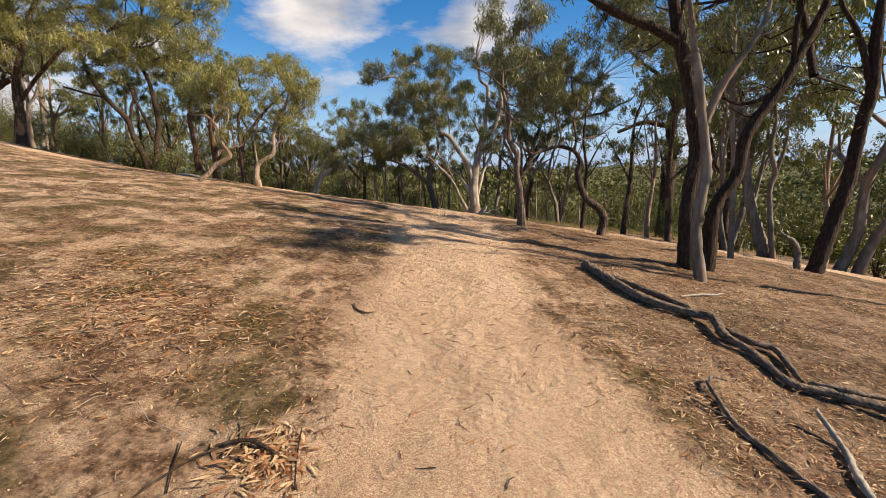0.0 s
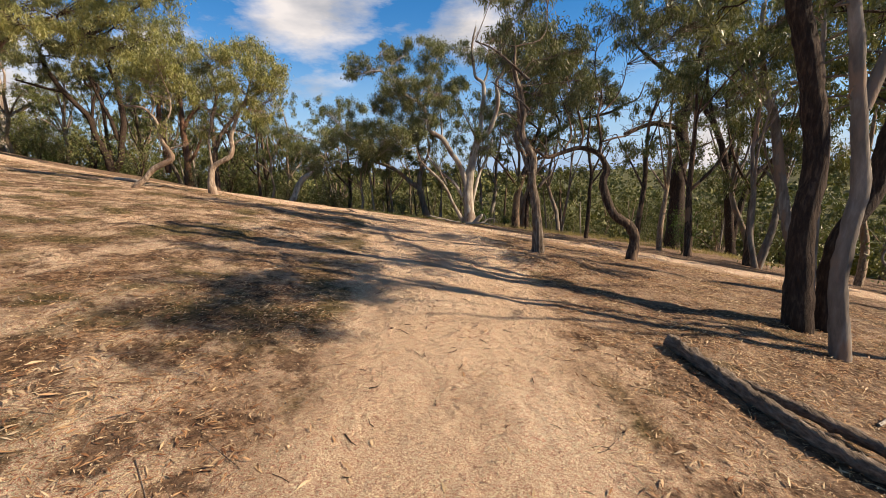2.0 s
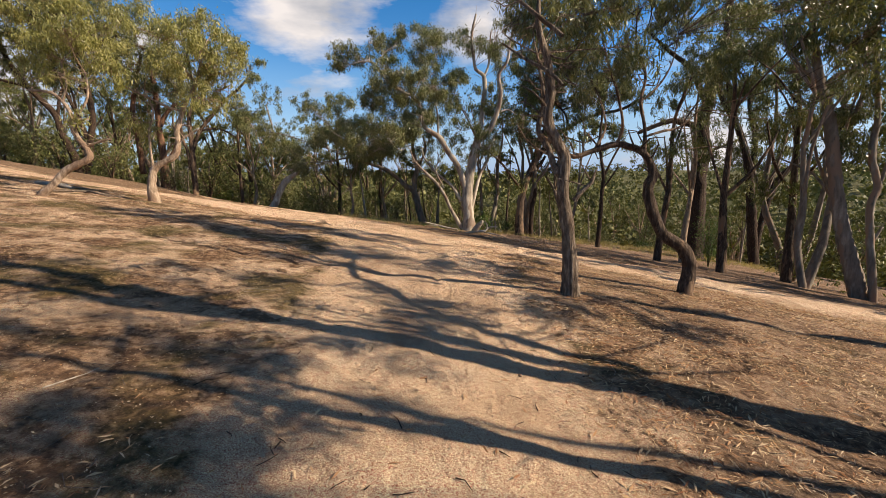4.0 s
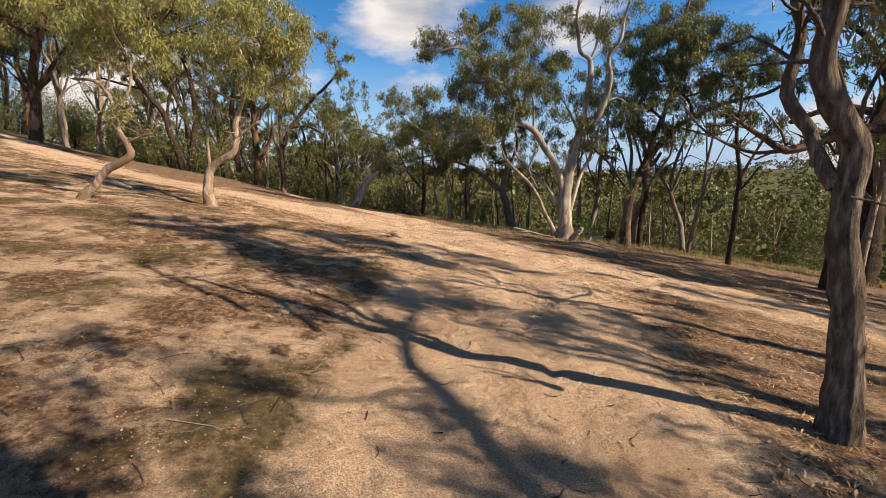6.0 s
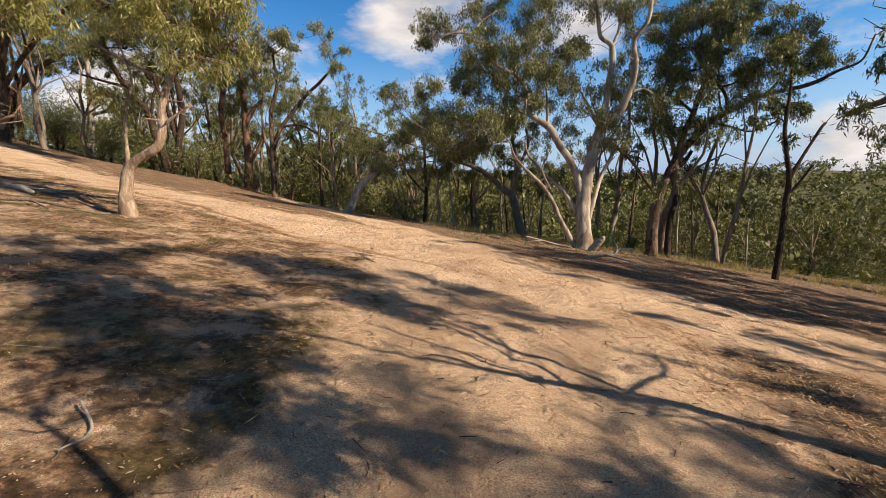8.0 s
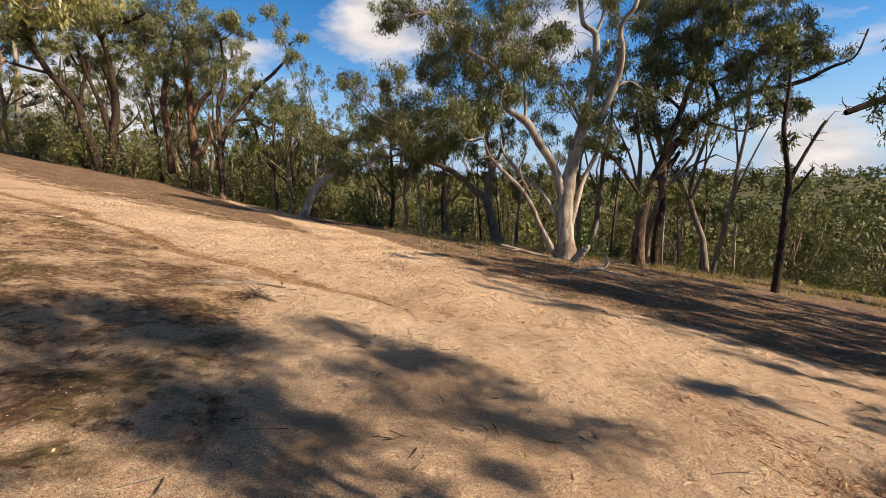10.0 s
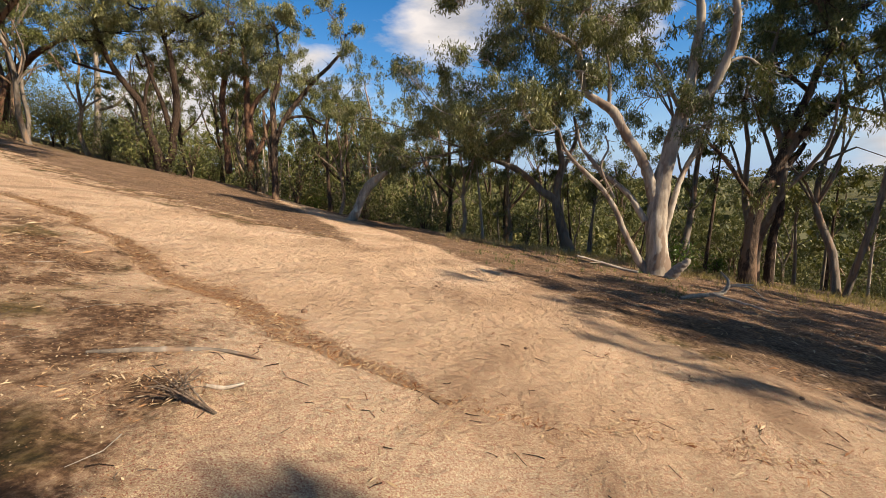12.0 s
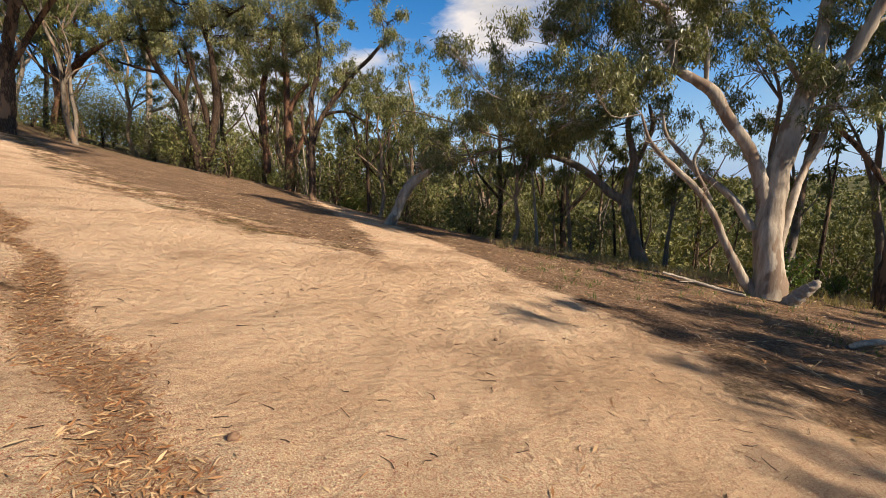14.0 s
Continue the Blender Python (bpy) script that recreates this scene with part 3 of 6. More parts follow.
eucalypt((5.15, 14.29), [
    [(-0.01, 0.006, -0.16, 0.154), (0.06, 0.046, 0.4, 0.128), (0.06, 0.062, 0.69, 0.127), (-0.12, 0.085, 0.95, 0.119), (-0.46, 0.108, 1.2, 0.109), (-0.68, 0.136, 1.62, 0.109), (-0.78, 0.186, 2.07, 0.099), (-0.68, 0.21, 2.33, 0.098), (-0.76, 0.234, 2.6, 0.071), (-0.95, 0.253, 2.81, 0.063), (-1.39, 0.254, 2.93, 0.058), (-1.83, 0.224, 2.82, 0.051), (-2.22, 0.214, 2.71, 0.045), (-2.44, 0.215, 2.83, 0.032), (-2.81, 0.239, 3.1, 0.019)],
    [(-0.86, 0.248, 2.76, 0.038), (-0.8, 0.4, 3.22, 0.032), (-0.84, 0.547, 3.75, 0.032), (-0.7, 0.706, 4.29, 0.026), (-0.84, 0.855, 4.83, 0.02), (-0.79, 1.021, 5.46, 0.013)],
    [(-1.39, 0.254, 2.93, 0.032), (-1.37, 0.083, 3.26, 0.024), (-1.56, -0.078, 3.8, 0.024), (-1.81, -0.235, 4.28, 0.017), (-2, -0.401, 4.66, 0.011)],
    [(-0.8, 0.277, 3.08, 0.025), (-0.36, 0.567, 3.19, 0.027), (0.14, 0.867, 3.3, 0.02), (0.72, 1.19, 3.67, 0.014)],
    [(-1.83, 0.224, 2.82, 0.025), (-1.54, 0.484, 3.27, 0.019), (-1.56, 0.742, 3.8, 0.014), (-1.73, 1.003, 4.37, 0.014)],
    [(-2.22, 0.214, 2.71, 0.025), (-2.57, 0.334, 2.71, 0.02), (-3, 0.498, 2.98, 0.013), (-3.25, 0.653, 3.37, 0.01)],
    [(-0.95, 0.334, 3.71, 0.019), (-0.48, 0.557, 4.08, 0.019), (-0.14, 0.779, 4.55, 0.013), (0.06, 1.01, 5.11, 0.01)],
], [
    (-1.12, 1.26, 4.69, 0.4, 0.29), (-1.56, 1.3, 4.86, 0.39, 0.39), (-0.7, 0.78, 4.61, 0.37, 0.28), (-1.88, 0.95, 4.18, 0.24, 0.2), (-1.46, 1.53, 5.99, 0.77, 0.48),
    (-0.74, 1.39, 6.19, 0.84, 0.46), (-0.14, 0.87, 5.54, 0.71, 0.45), (-2.36, 1.37, 6.41, 0.65, 0.37), (0.24, -2.45, 5.9, 1.01, 0.64), (1.2, -1.43, 6.23, 1.13, 0.76),
    # Foliage from here on is added to throw dappled shade on the path.
    (-0.11, -1.23, 6.61, 1.03, 0.65), (1.17, 0.4, 6.37, 0.98, 0.59), (-0.26, 1.52, 6.6, 0.89, 0.59), (1.24, 1.72, 6.65, 0.9, 0.54), (2.65, 1.37, 6.71, 0.9, 0.54),
    (1.37, 0.95, 7.36, 1, 0.6), (2.73, 1.18, 6.19, 0.6, 0.36), (1.79, 0.59, 6.73, 0.7, 0.42), (0.78, 1.3, 7.69, 0.9, 0.54), (2.49, -0.09, 5.28, 0.7, 0.42),
    (2.5, -1.55, 5.63, 0.7, 0.42), (2.84, -0.37, 4.29, 0.6, 0.36), (3.23, 0.59, 3.93, 0.6, 0.36), (2.88, -0.94, 5.07, 0.5, 0.3), (2.33, 1.68, 6.23, 0.8, 0.48),
    (2.82, 1.44, 5.89, 0.7, 0.42), (3.11, 1.19, 5.65, 0.6, 0.36), (2.09, 1.99, 6.61, 0.7, 0.42),
], 16, BARK_BROWN, 0.12, 0.024, 0.7, 'twisted eucalyptus with S-shaped trunk and bare spreading limbs', 3.0)
eucalypt((2, 11.83), [
    [(0.14, 0.17, 0.03, 0.117), (0.12, 0.17, 0.53, 0.098), (0.07, 0.17, 0.99, 0.09), (0, 0.17, 1.36, 0.082), (-0, 0.17, 1.68, 0.078), (0.01, 0.17, 1.89, 0.078), (-0.1, 0.17, 2.11, 0.078), (-0.22, 0.17, 2.33, 0.074), (-0.23, 0.17, 2.53, 0.066), (-0.2, 0.17, 2.75, 0.062), (-0.25, 0.17, 3.14, 0.051), (-0.38, 0.17, 3.56, 0.039), (-0.37, 0.17, 4.01, 0.02)],
    [(0.06, -0.123, 1.33, 0.036), (0.16, -0.136, 1.46, 0.03), (0.28, -0.137, 1.57, 0.024), (0.31, -0.156, 1.66, 0.012)],
    [(-0.16, -0.255, 2.75, 0.023), (-0.31, -0.018, 2.98, 0.024), (-0.5, 0.234, 3.16, 0.02), (-0.78, 0.477, 3.43, 0.013)],
    [(-0.2, -0.31, 3.3, 0.029), (-0.46, -0.081, 3.61, 0.024), (-0.77, 0.155, 3.95, 0.019), (-1.11, 0.392, 4.18, 0.013)],
    [(-0.07, 0.17, 1.67, 0.05), (-0.13, 0.27, 1.86, 0.045), (-0.18, 0.32, 2.04, 0.042), (-0.31, 0.37, 2.27, 0.04), (-0.26, 0.42, 2.49, 0.036), (-0.21, 0.47, 2.68, 0.033), (-0.22, 0.57, 2.92, 0.03), (-0.27, 0.67, 3.35, 0.018)],
], [
    (0.49, 1.37, 4.08, 0.77, 0.66), (1.3, 1.25, 3.6, 0.43, 0.56), (0.41, 1.2, 3.24, 0.36, 0.43), (0.81, 2.1, 4.75, 0.94, 0.47), (-0.27, 1.8, 4.21, 0.46, 0.46),
    (1.51, 2.17, 4.5, 0.36, 0.48), (0.18, 2.09, 4.66, 0.47, 0.47), (-0.4, 2.45, 4.87, 0.6, 0.42), (0.14, 2.74, 5.78, 0.84, 0.6), (0.74, 2.34, 6.11, 0.9, 0.56),
    (-0.49, 2.29, 6.16, 0.77, 0.56),
], 17, BARK_MOTTLE, 0.13, 0.024, 1.5, 'mottled eucalyptus with flaking bark at the path edge', 2.0)
eucalypt((2.25, 33.68), [
    [(0.22, 0.01, -0.15, 0.477), (0.2, 0.16, 0.89, 0.363), (0.12, 0.3, 1.84, 0.345), (0.23, 0.46, 2.79, 0.309), (0.38, 0.62, 3.74, 0.291), (0.61, 0.8, 4.69, 0.273), (0.88, 0.97, 5.59, 0.237), (1.13, 1.19, 6.82, 0.163), (1.28, 1.39, 8.01, 0.146), (1.41, 1.53, 8.84, 0.146), (1.33, 1.65, 9.67, 0.127), (0.85, 1.64, 10.03, 0.101), (0.72, 1.75, 10.86, 0.101), (0.61, 1.92, 12.05, 0.08), (0.92, 2.18, 13.47, 0.059)],
    [(0.88, 0.95, 5.5, 0.183), (1.67, 0.92, 6.3, 0.167), (1.95, 0.81, 6.95, 0.149), (2.22, 0.72, 7.81, 0.132), (2.26, 0.59, 8.65, 0.116), (2.13, 0.45, 9.46, 0.1), (2.64, 0.38, 10.24, 0.085), (2.77, 0.29, 11.22, 0.078), (3.1, 0.25, 12.37, 0.044)],
    [(1.38, 1.65, 9.62, 0.067), (1.68, 1.8, 10.38, 0.067), (1.74, 1.96, 11.33, 0.05), (1.89, 2.16, 12.52, 0.034)],
    [(0.04, 0.4, 2.56, 0.213), (-0.2, 0.4, 3.46, 0.182), (-0.53, 0.37, 4.21, 0.167), (-1.02, 0.31, 4.91, 0.167), (-1.5, 0.27, 5.72, 0.165), (-1.98, 0.16, 6.06, 0.133), (-2.45, 0.05, 6.39, 0.118), (-2.62, 0.03, 7.06, 0.103), (-2.74, 0.01, 7.72, 0.102), (-3.09, -0.07, 8.15, 0.088), (-3.6, -0.21, 8.35, 0.081), (-4.28, -0.34, 8.77, 0.081), (-4.72, -0.43, 9.19, 0.063), (-5.27, -0.49, 9.93, 0.047), (-5.92, -0.67, 10.01, 0.046), (-6.78, -0.92, 9.76, 0.031)],
    [(-1.6, 0.7, 5.94, 0.067), (-1.61, 0.84, 6.84, 0.067), (-1.67, 0.94, 7.56, 0.05), (-1.87, 1.06, 8.51, 0.034), (-1.65, 1.23, 9.45, 0.025)],
    [(-0.14, -0.02, 0.02, 0.137), (-0.6, -0.08, 0.8, 0.122), (-0.97, -0.15, 1.52, 0.105), (-1.34, -0.2, 2.35, 0.09), (-1.82, -0.28, 3.05, 0.09), (-2.3, -0.4, 3.51, 0.082), (-2.76, -0.52, 3.97, 0.065), (-3.11, -0.62, 4.42, 0.047), (-3.34, -0.67, 5.09, 0.032)],
    [(-0.24, 0.25, 1.85, 0.123), (-0.72, 0.4, 2.68, 0.107), (-1.2, 0.5, 3.16, 0.093), (-1.68, 0.58, 3.52, 0.087), (-2.17, 0.69, 4.13, 0.069), (-2.53, 0.8, 4.62, 0.051), (-2.66, 0.96, 5.24, 0.035)],
    [(0.41, 0.26, 1.37, 0.123), (0.74, 0.69, 2.55, 0.108), (1.06, 1.08, 3.51, 0.095), (1.53, 1.48, 4.36, 0.095), (1.73, 1.8, 4.99, 0.07), (2.09, 2.17, 5.76, 0.053)],
    [(0.78, 1, 5.88, 0.085), (0.44, 1.19, 6.61, 0.068), (0.08, 1.39, 7.36, 0.05), (-0.27, 1.55, 7.87, 0.051), (-0.51, 1.76, 8.64, 0.035)],
    [(2.07, 1.38, 7.29, 0.067), (2.9, 1.53, 7.53, 0.05), (3.63, 1.55, 7.05, 0.034), (4.34, 1.6, 6.8, 0.025)],
    [(-1.32, 0.24, 2.69, 0.05), (-1.81, 0.34, 3.76, 0.05), (-1.58, 0.48, 4.47, 0.034), (-1.71, 0.53, 4.94, 0.025)],
    [(-2.32, 0.67, 6.37, 0.067), (-3.29, 0.93, 6.68, 0.05), (-4.28, 1.08, 6.25, 0.052), (-5.31, 1.28, 6.18, 0.036)],
], [
    (-7.17, 0.78, 10.3, 0.95, 0.54), (-6.05, 0.71, 10.51, 1.07, 0.4), (-5.88, -0.46, 7.62, 1.67, 1.03), (-3.52, 0.35, 8.28, 1.58, 1.44), (-4.8, 1.26, 7.49, 1.68, 1.12),
    (-3.96, -0.03, 9.6, 1.4, 0.89), (-2.37, 0.02, 9.11, 1.52, 1.27), (-1.26, 1.36, 8.33, 1.36, 1.36), (-0.97, 0.96, 9.67, 1.19, 1.05), (-1.9, 1.45, 10.67, 1.35, 0.81),
    (-3.98, 0.34, 5.9, 1.21, 0.8), (-5.94, -0.23, 5.99, 1.58, 0.92), (-5.53, 0.93, 5.05, 1.27, 0.79), (-2.34, 0.36, 7.45, 1.05, 0.92), (1.45, 1.29, 7.87, 0.8, 1.2),
    (1.08, 0.78, 6.07, 0.66, 0.93), (-0.39, 1.11, 6.39, 0.95, 0.95), (-0.36, 1.08, 9.13, 0.8, 1.06), (2.14, 1.4, 8.43, 0.8, 0.8), (0.07, 2.43, 12.08, 1.66, 1.11),
    (2.24, 1.64, 12.05, 1.83, 1.31), (-3.11, 1.55, 11.9, 1.63, 1.08),
    (-7.07, 0.12, 10.52, 1.5, 0.93), (-5.48, 0.77, 8.7, 1.7, 1.05), (-7.51, 0.48, 6.8, 1.4, 0.87), (-3.94, -0.84, 9.27, 1.8, 1.12), (-2.61, -0.66, 6.96, 1.6, 0.99), (-1.88, 0.72, 11.09, 1.8, 1.12), (-4.67, -1.37, 5.93, 1.4, 0.87), (-4.05, 0.59, 11.22, 1.6, 0.99), (1.73, 0.53, 5.11, 1.2, 0.74), (-5.6, -0.26, 11.32, 1.3, 0.81), (-8.97, -0.65, 7.52, 1.2, 0.74), (-6.42, -0.71, 5.25, 1.2, 0.74), (-1.87, -0.77, 8.66, 1.5, 0.93),
], 21, BARK_GUM, 0.155, 0.034, 1.35, 'large pale smooth-barked gum with several spreading trunks', 1.2)
eucalypt((8.2, 36), [
    [(-2.13, -0.25, -0.15, 0.352), (-2.08, 0, 1.77, 0.258), (-1.84, 0.26, 3.25, 0.232), (-1.37, 0.49, 4.39, 0.206), (-0.97, 0.67, 5.23, 0.206), (-0.32, 0.88, 6.04, 0.18), (0.67, 1.17, 7.03, 0.155), (1.48, 1.35, 7.51, 0.129), (2.14, 1.49, 7.91, 0.129), (3.43, 1.74, 8.39, 0.103), (5.42, 2.06, 8.81, 0.103), (6.72, 2.33, 9.44, 0.077), (7.86, 2.56, 9.94, 0.052), (8.48, 2.83, 11.21, 0.039)],
    [(-0.97, 0.67, 5.23, 0.155), (-0.73, 0.85, 6.2, 0.155), (-0.18, 1.13, 7.52, 0.129), (0.13, 1.32, 8.51, 0.129), (0.78, 1.61, 9.81, 0.103), (0.84, 1.84, 11.29, 0.103), (0.92, 2.12, 13.04, 0.077), (1.28, 2.4, 14.57, 0.052)],
    [(-1.97, 0.27, 3.43, 0.103), (-2.54, -0.05, 4.07, 0.076), (-3.3, -0.34, 5.04, 0.075), (-4.18, -0.68, 5.8, 0.049)],
    [(1.48, 1.35, 7.51, 0.103), (1.2, 1.1, 8.38, 0.076), (0.28, 0.78, 9.3, 0.075), (-0.5, 0.51, 10.43, 0.049)],
    [(3.43, 1.74, 8.39, 0.077), (4.37, 2.38, 9.54, 0.079), (4.83, 2.99, 10.94, 0.053), (6.1, 3.68, 12.12, 0.041)],
    [(-0.18, 1.13, 7.52, 0.077), (-1.19, 1.12, 8.34, 0.077), (-2.22, 1.03, 8.6, 0.052), (-2.98, 0.91, 8.48, 0.039)],
    [(0.67, 1.17, 7.03, 0.077), (1.64, 1.26, 6.79, 0.052), (2.67, 1.35, 6.53, 0.052), (3.94, 1.6, 7.03, 0.039)],
], [
    (-1.16, 2.48, 11.07, 1.66, 1.51), (-0.29, 0.5, 10.65, 1.78, 1.5), (1.28, 0.65, 10.39, 1.64, 1.23), (3.26, 1.4, 10.41, 1.54, 1.12), (5.38, 2.74, 9.97, 1.33, 0.89),
    (2.24, 2, 9.53, 1.46, 0.82), (-1.38, 0.64, 8.61, 1.27, 1.13), (-2.28, 0.59, 7.42, 1, 1.14), (-1.06, 0.43, 6.38, 0.85, 0.85), (0.55, 1.41, 9.2, 1.29, 0.81),
    (1.97, 0.84, 11.33, 1.64, 0.95), (-0.49, 2.61, 13.08, 2.38, 1.19), (2.21, 3.75, 13.89, 2.46, 1.23), (4.87, 3.21, 11.76, 1.2, 0.9), (5.85, 2.67, 10.8, 0.73, 0.58),
    (-2.4, 0.6, 11.52, 1.8, 1.12), (-0.48, 1.25, 9.63, 1.6, 0.99), (1.16, 0.96, 11.38, 2, 1.24), (2.25, -0.36, 9.65, 1.8, 1.12), (-0.57, -0.18, 11.94, 1.9, 1.18), (4.34, 1.2, 10.96, 1.6, 0.99), (1.21, -0.89, 7.8, 1.2, 0.74), (2.42, 1.07, 12.12, 1.8, 1.12), (-1.79, 1.01, 7.36, 1.1, 0.68), (4.45, 0.22, 9.65, 1.2, 0.74),
], 22, BARK_BROWN, 0.165, 0.038, 1.25, 'wide-crowned eucalyptus with long slanting limb at the valley edge', 1.5)
eucalypt((9, 36.5), [
    [(-2.05, -0.24, -0.15, 0.166), (-1.92, 0.08, 2.18, 0.145), (-1.67, 0.27, 3.19, 0.132), (-1.69, 0.47, 4.52, 0.132), (-1.12, 0.68, 5.38, 0.105), (-0.89, 0.77, 5.76, 0.079)],
], [
    (-0.72, 1.25, 5.19, 0.85, 0.48), (-0.56, 0.2, 4.76, 0.63, 0.35), (-1.6, 0.48, 5.6, 0.53, 0.35),
], 23, BARK_DARK, 0.16, 0.04, 1.1, 'small dark-trunked eucalyptus close to a larger one', 1.0)
eucalypt((14.5, 33), [
    [(-4.32, -0.49, -0.15, 0.155), (-4.07, -0.21, 2.11, 0.127), (-3.89, 0.1, 4.01, 0.106), (-3.78, 0.28, 5.07, 0.106), (-3.92, 0.43, 6.16, 0.085), (-3.99, 0.56, 7.1, 0.085), (-3.82, 0.79, 8.46, 0.063), (-3.77, 0.96, 9.53, 0.042), (-3.93, 1.06, 10.3, 0.021)],
    [(-3.79, 0.25, 4.91, 0.085), (-3.24, 0.48, 5.89, 0.063), (-2.5, 0.76, 7.09, 0.063), (-2.32, 0.81, 7.26, 0.042)],
    [(-3.85, 0.14, 4.24, 0.063), (-3.39, 0.28, 4.76, 0.053), (-2.9, 0.45, 5.4, 0.042), (-2.8, 0.47, 5.48, 0.032)],
], [
    (-3.46, 1.45, 8.01, 1.03, 0.39), (-3.18, 1.12, 8.15, 0.72, 0.39), (-3.62, 0.45, 6.57, 0.61, 0.33), (-4.67, 1.08, 8.05, 0.73, 0.39), (-4.98, 0.59, 7.4, 0.62, 0.33),
    (-3.52, 1.24, 9.32, 0.6, 0.48), (-4.17, 0.78, 10.03, 0.7, 0.58),
], 24, BARK_DARK, 0.23, 0.065, 1.4, 'slim eucalyptus with bare upper prongs at the slope edge', 1.0)
eucalypt((-1, 39.5), [
    [(0.5, -0.01, -0.15, 0.301), (0.23, 0.16, 0.83, 0.255), (-0.1, 0.31, 2.09, 0.223), (-0.27, 0.36, 2.56, 0.223), (-0.81, 0.34, 2.88, 0.191), (-1.45, 0.35, 3.51, 0.159), (-2.09, 0.34, 3.99, 0.159), (-2.88, 0.29, 4.37, 0.127), (-3.83, 0.22, 4.69, 0.095), (-4.63, 0.18, 5.11, 0.064)],
    [(-0.17, 0.35, 2.47, 0.191), (-0.12, 0.5, 3.35, 0.191), (0.06, 0.66, 4.29, 0.159), (-0.21, 0.82, 5.55, 0.127), (-0.22, 0.96, 6.49, 0.095), (-0.4, 1.13, 7.75, 0.064)],
    [(0.06, 0.61, 3.91, 0.127), (0.43, 0.78, 4.76, 0.095), (0.73, 0.97, 5.7, 0.095), (0.56, 1.09, 6.65, 0.064)],
], [
    (-1.12, 0.05, 6.55, 1.73, 1.04), (-0.23, 0.99, 7.42, 1.42, 1.06), (-3.22, -0.55, 5.33, 1.72, 1.03), (-4.57, -0.05, 5.55, 1.76, 0.99), (-2.23, 1.71, 5.99, 1.67, 1.04),
    (1.04, 0.77, 6.14, 1.23, 0.99), (-5.28, -0.96, 6.52, 1.69, 1.19),
    (-7.06, 0.3, 6.36, 1.8, 1.12), (-4.57, 0.95, 4.51, 1.5, 0.93), (-9.55, 0.66, 5.73, 1.6, 0.99), (-7.99, -0.66, 4.18, 1.4, 0.87), (-2.15, -0.48, 5.12, 1.3, 0.81), (-11.21, 0.9, 6.92, 1.6, 0.99),
], 25, BARK_PALE, 0.17, 0.042, 1.4, 'pale eucalyptus with one long horizontal limb', 1.0)
eucalypt((-10.16, 35.67), [
    [(-0.19, -0.09, -0.15, 0.272), (0.01, 0.07, 0.46, 0.212), (0.2, 0.24, 1.04, 0.212), (0.5, 0.45, 1.62, 0.212), (0.93, 0.67, 2.03, 0.165), (1.25, 0.83, 2.26, 0.094)],
], [
    (1.18, 0.1, 2.52, 1.02, 0.51), (2.05, 0.7, 2.97, 1.03, 0.77),
], 26, BARK_GUM, 0.2, 0.05, 0.7, 'leaning grey-white broken eucalyptus trunk beside the track', 1.0)
eucalypt((-17.95, 40.48), [
    [(0.1, 0.03, -0.15, 0.22), (-0.03, 0.28, 1.85, 0.192), (-0.15, 0.63, 4.27, 0.175), (-0.28, 0.84, 5.79, 0.14), (-0.03, 1.05, 6.89, 0.14), (0.12, 1.25, 8.03, 0.105), (-0.19, 1.49, 9.93, 0.07)],
    [(-0.03, 0.51, 3.37, 0.14), (0.39, 0.78, 4.65, 0.14), (1.3, 1.13, 5.95, 0.14), (2.41, 1.51, 7.26, 0.105), (3.12, 1.73, 7.91, 0.105), (3.96, 2.02, 8.87, 0.07)],
    [(0.53, 0.83, 4.85, 0.087), (1.28, 0.98, 4.99, 0.087), (2.07, 1.1, 4.91, 0.07), (3.19, 1.18, 4.25, 0.052)],
    [(-0.24, 0.24, 1.85, 0.105), (-0.44, 0.44, 3.34, 0.105), (-0.7, 0.51, 4.06, 0.087), (-0.86, 0.69, 5.45, 0.07)],
], [
    (-1.34, 1.9, 9.1, 1.81, 1.6), (0.68, 1.16, 8.64, 1.35, 1.16), (-0.17, 0.97, 10.42, 1.91, 1.53), (2.24, 0.87, 7.03, 0.96, 0.54), (2.75, 2.27, 6.78, 1.12, 0.56),
    (4.18, 2.06, 9.86, 1.36, 0.97), (3.18, 1.67, 11.25, 1.34, 0.96), (4.6, 1.42, 8.36, 0.96, 0.69), (1.41, 0.89, 10.94, 1.51, 1.13),
], 27, BARK_BROWN, 0.18, 0.048, 1.1, 'slim eucalyptus with a bleached bare side limb', 1.0)
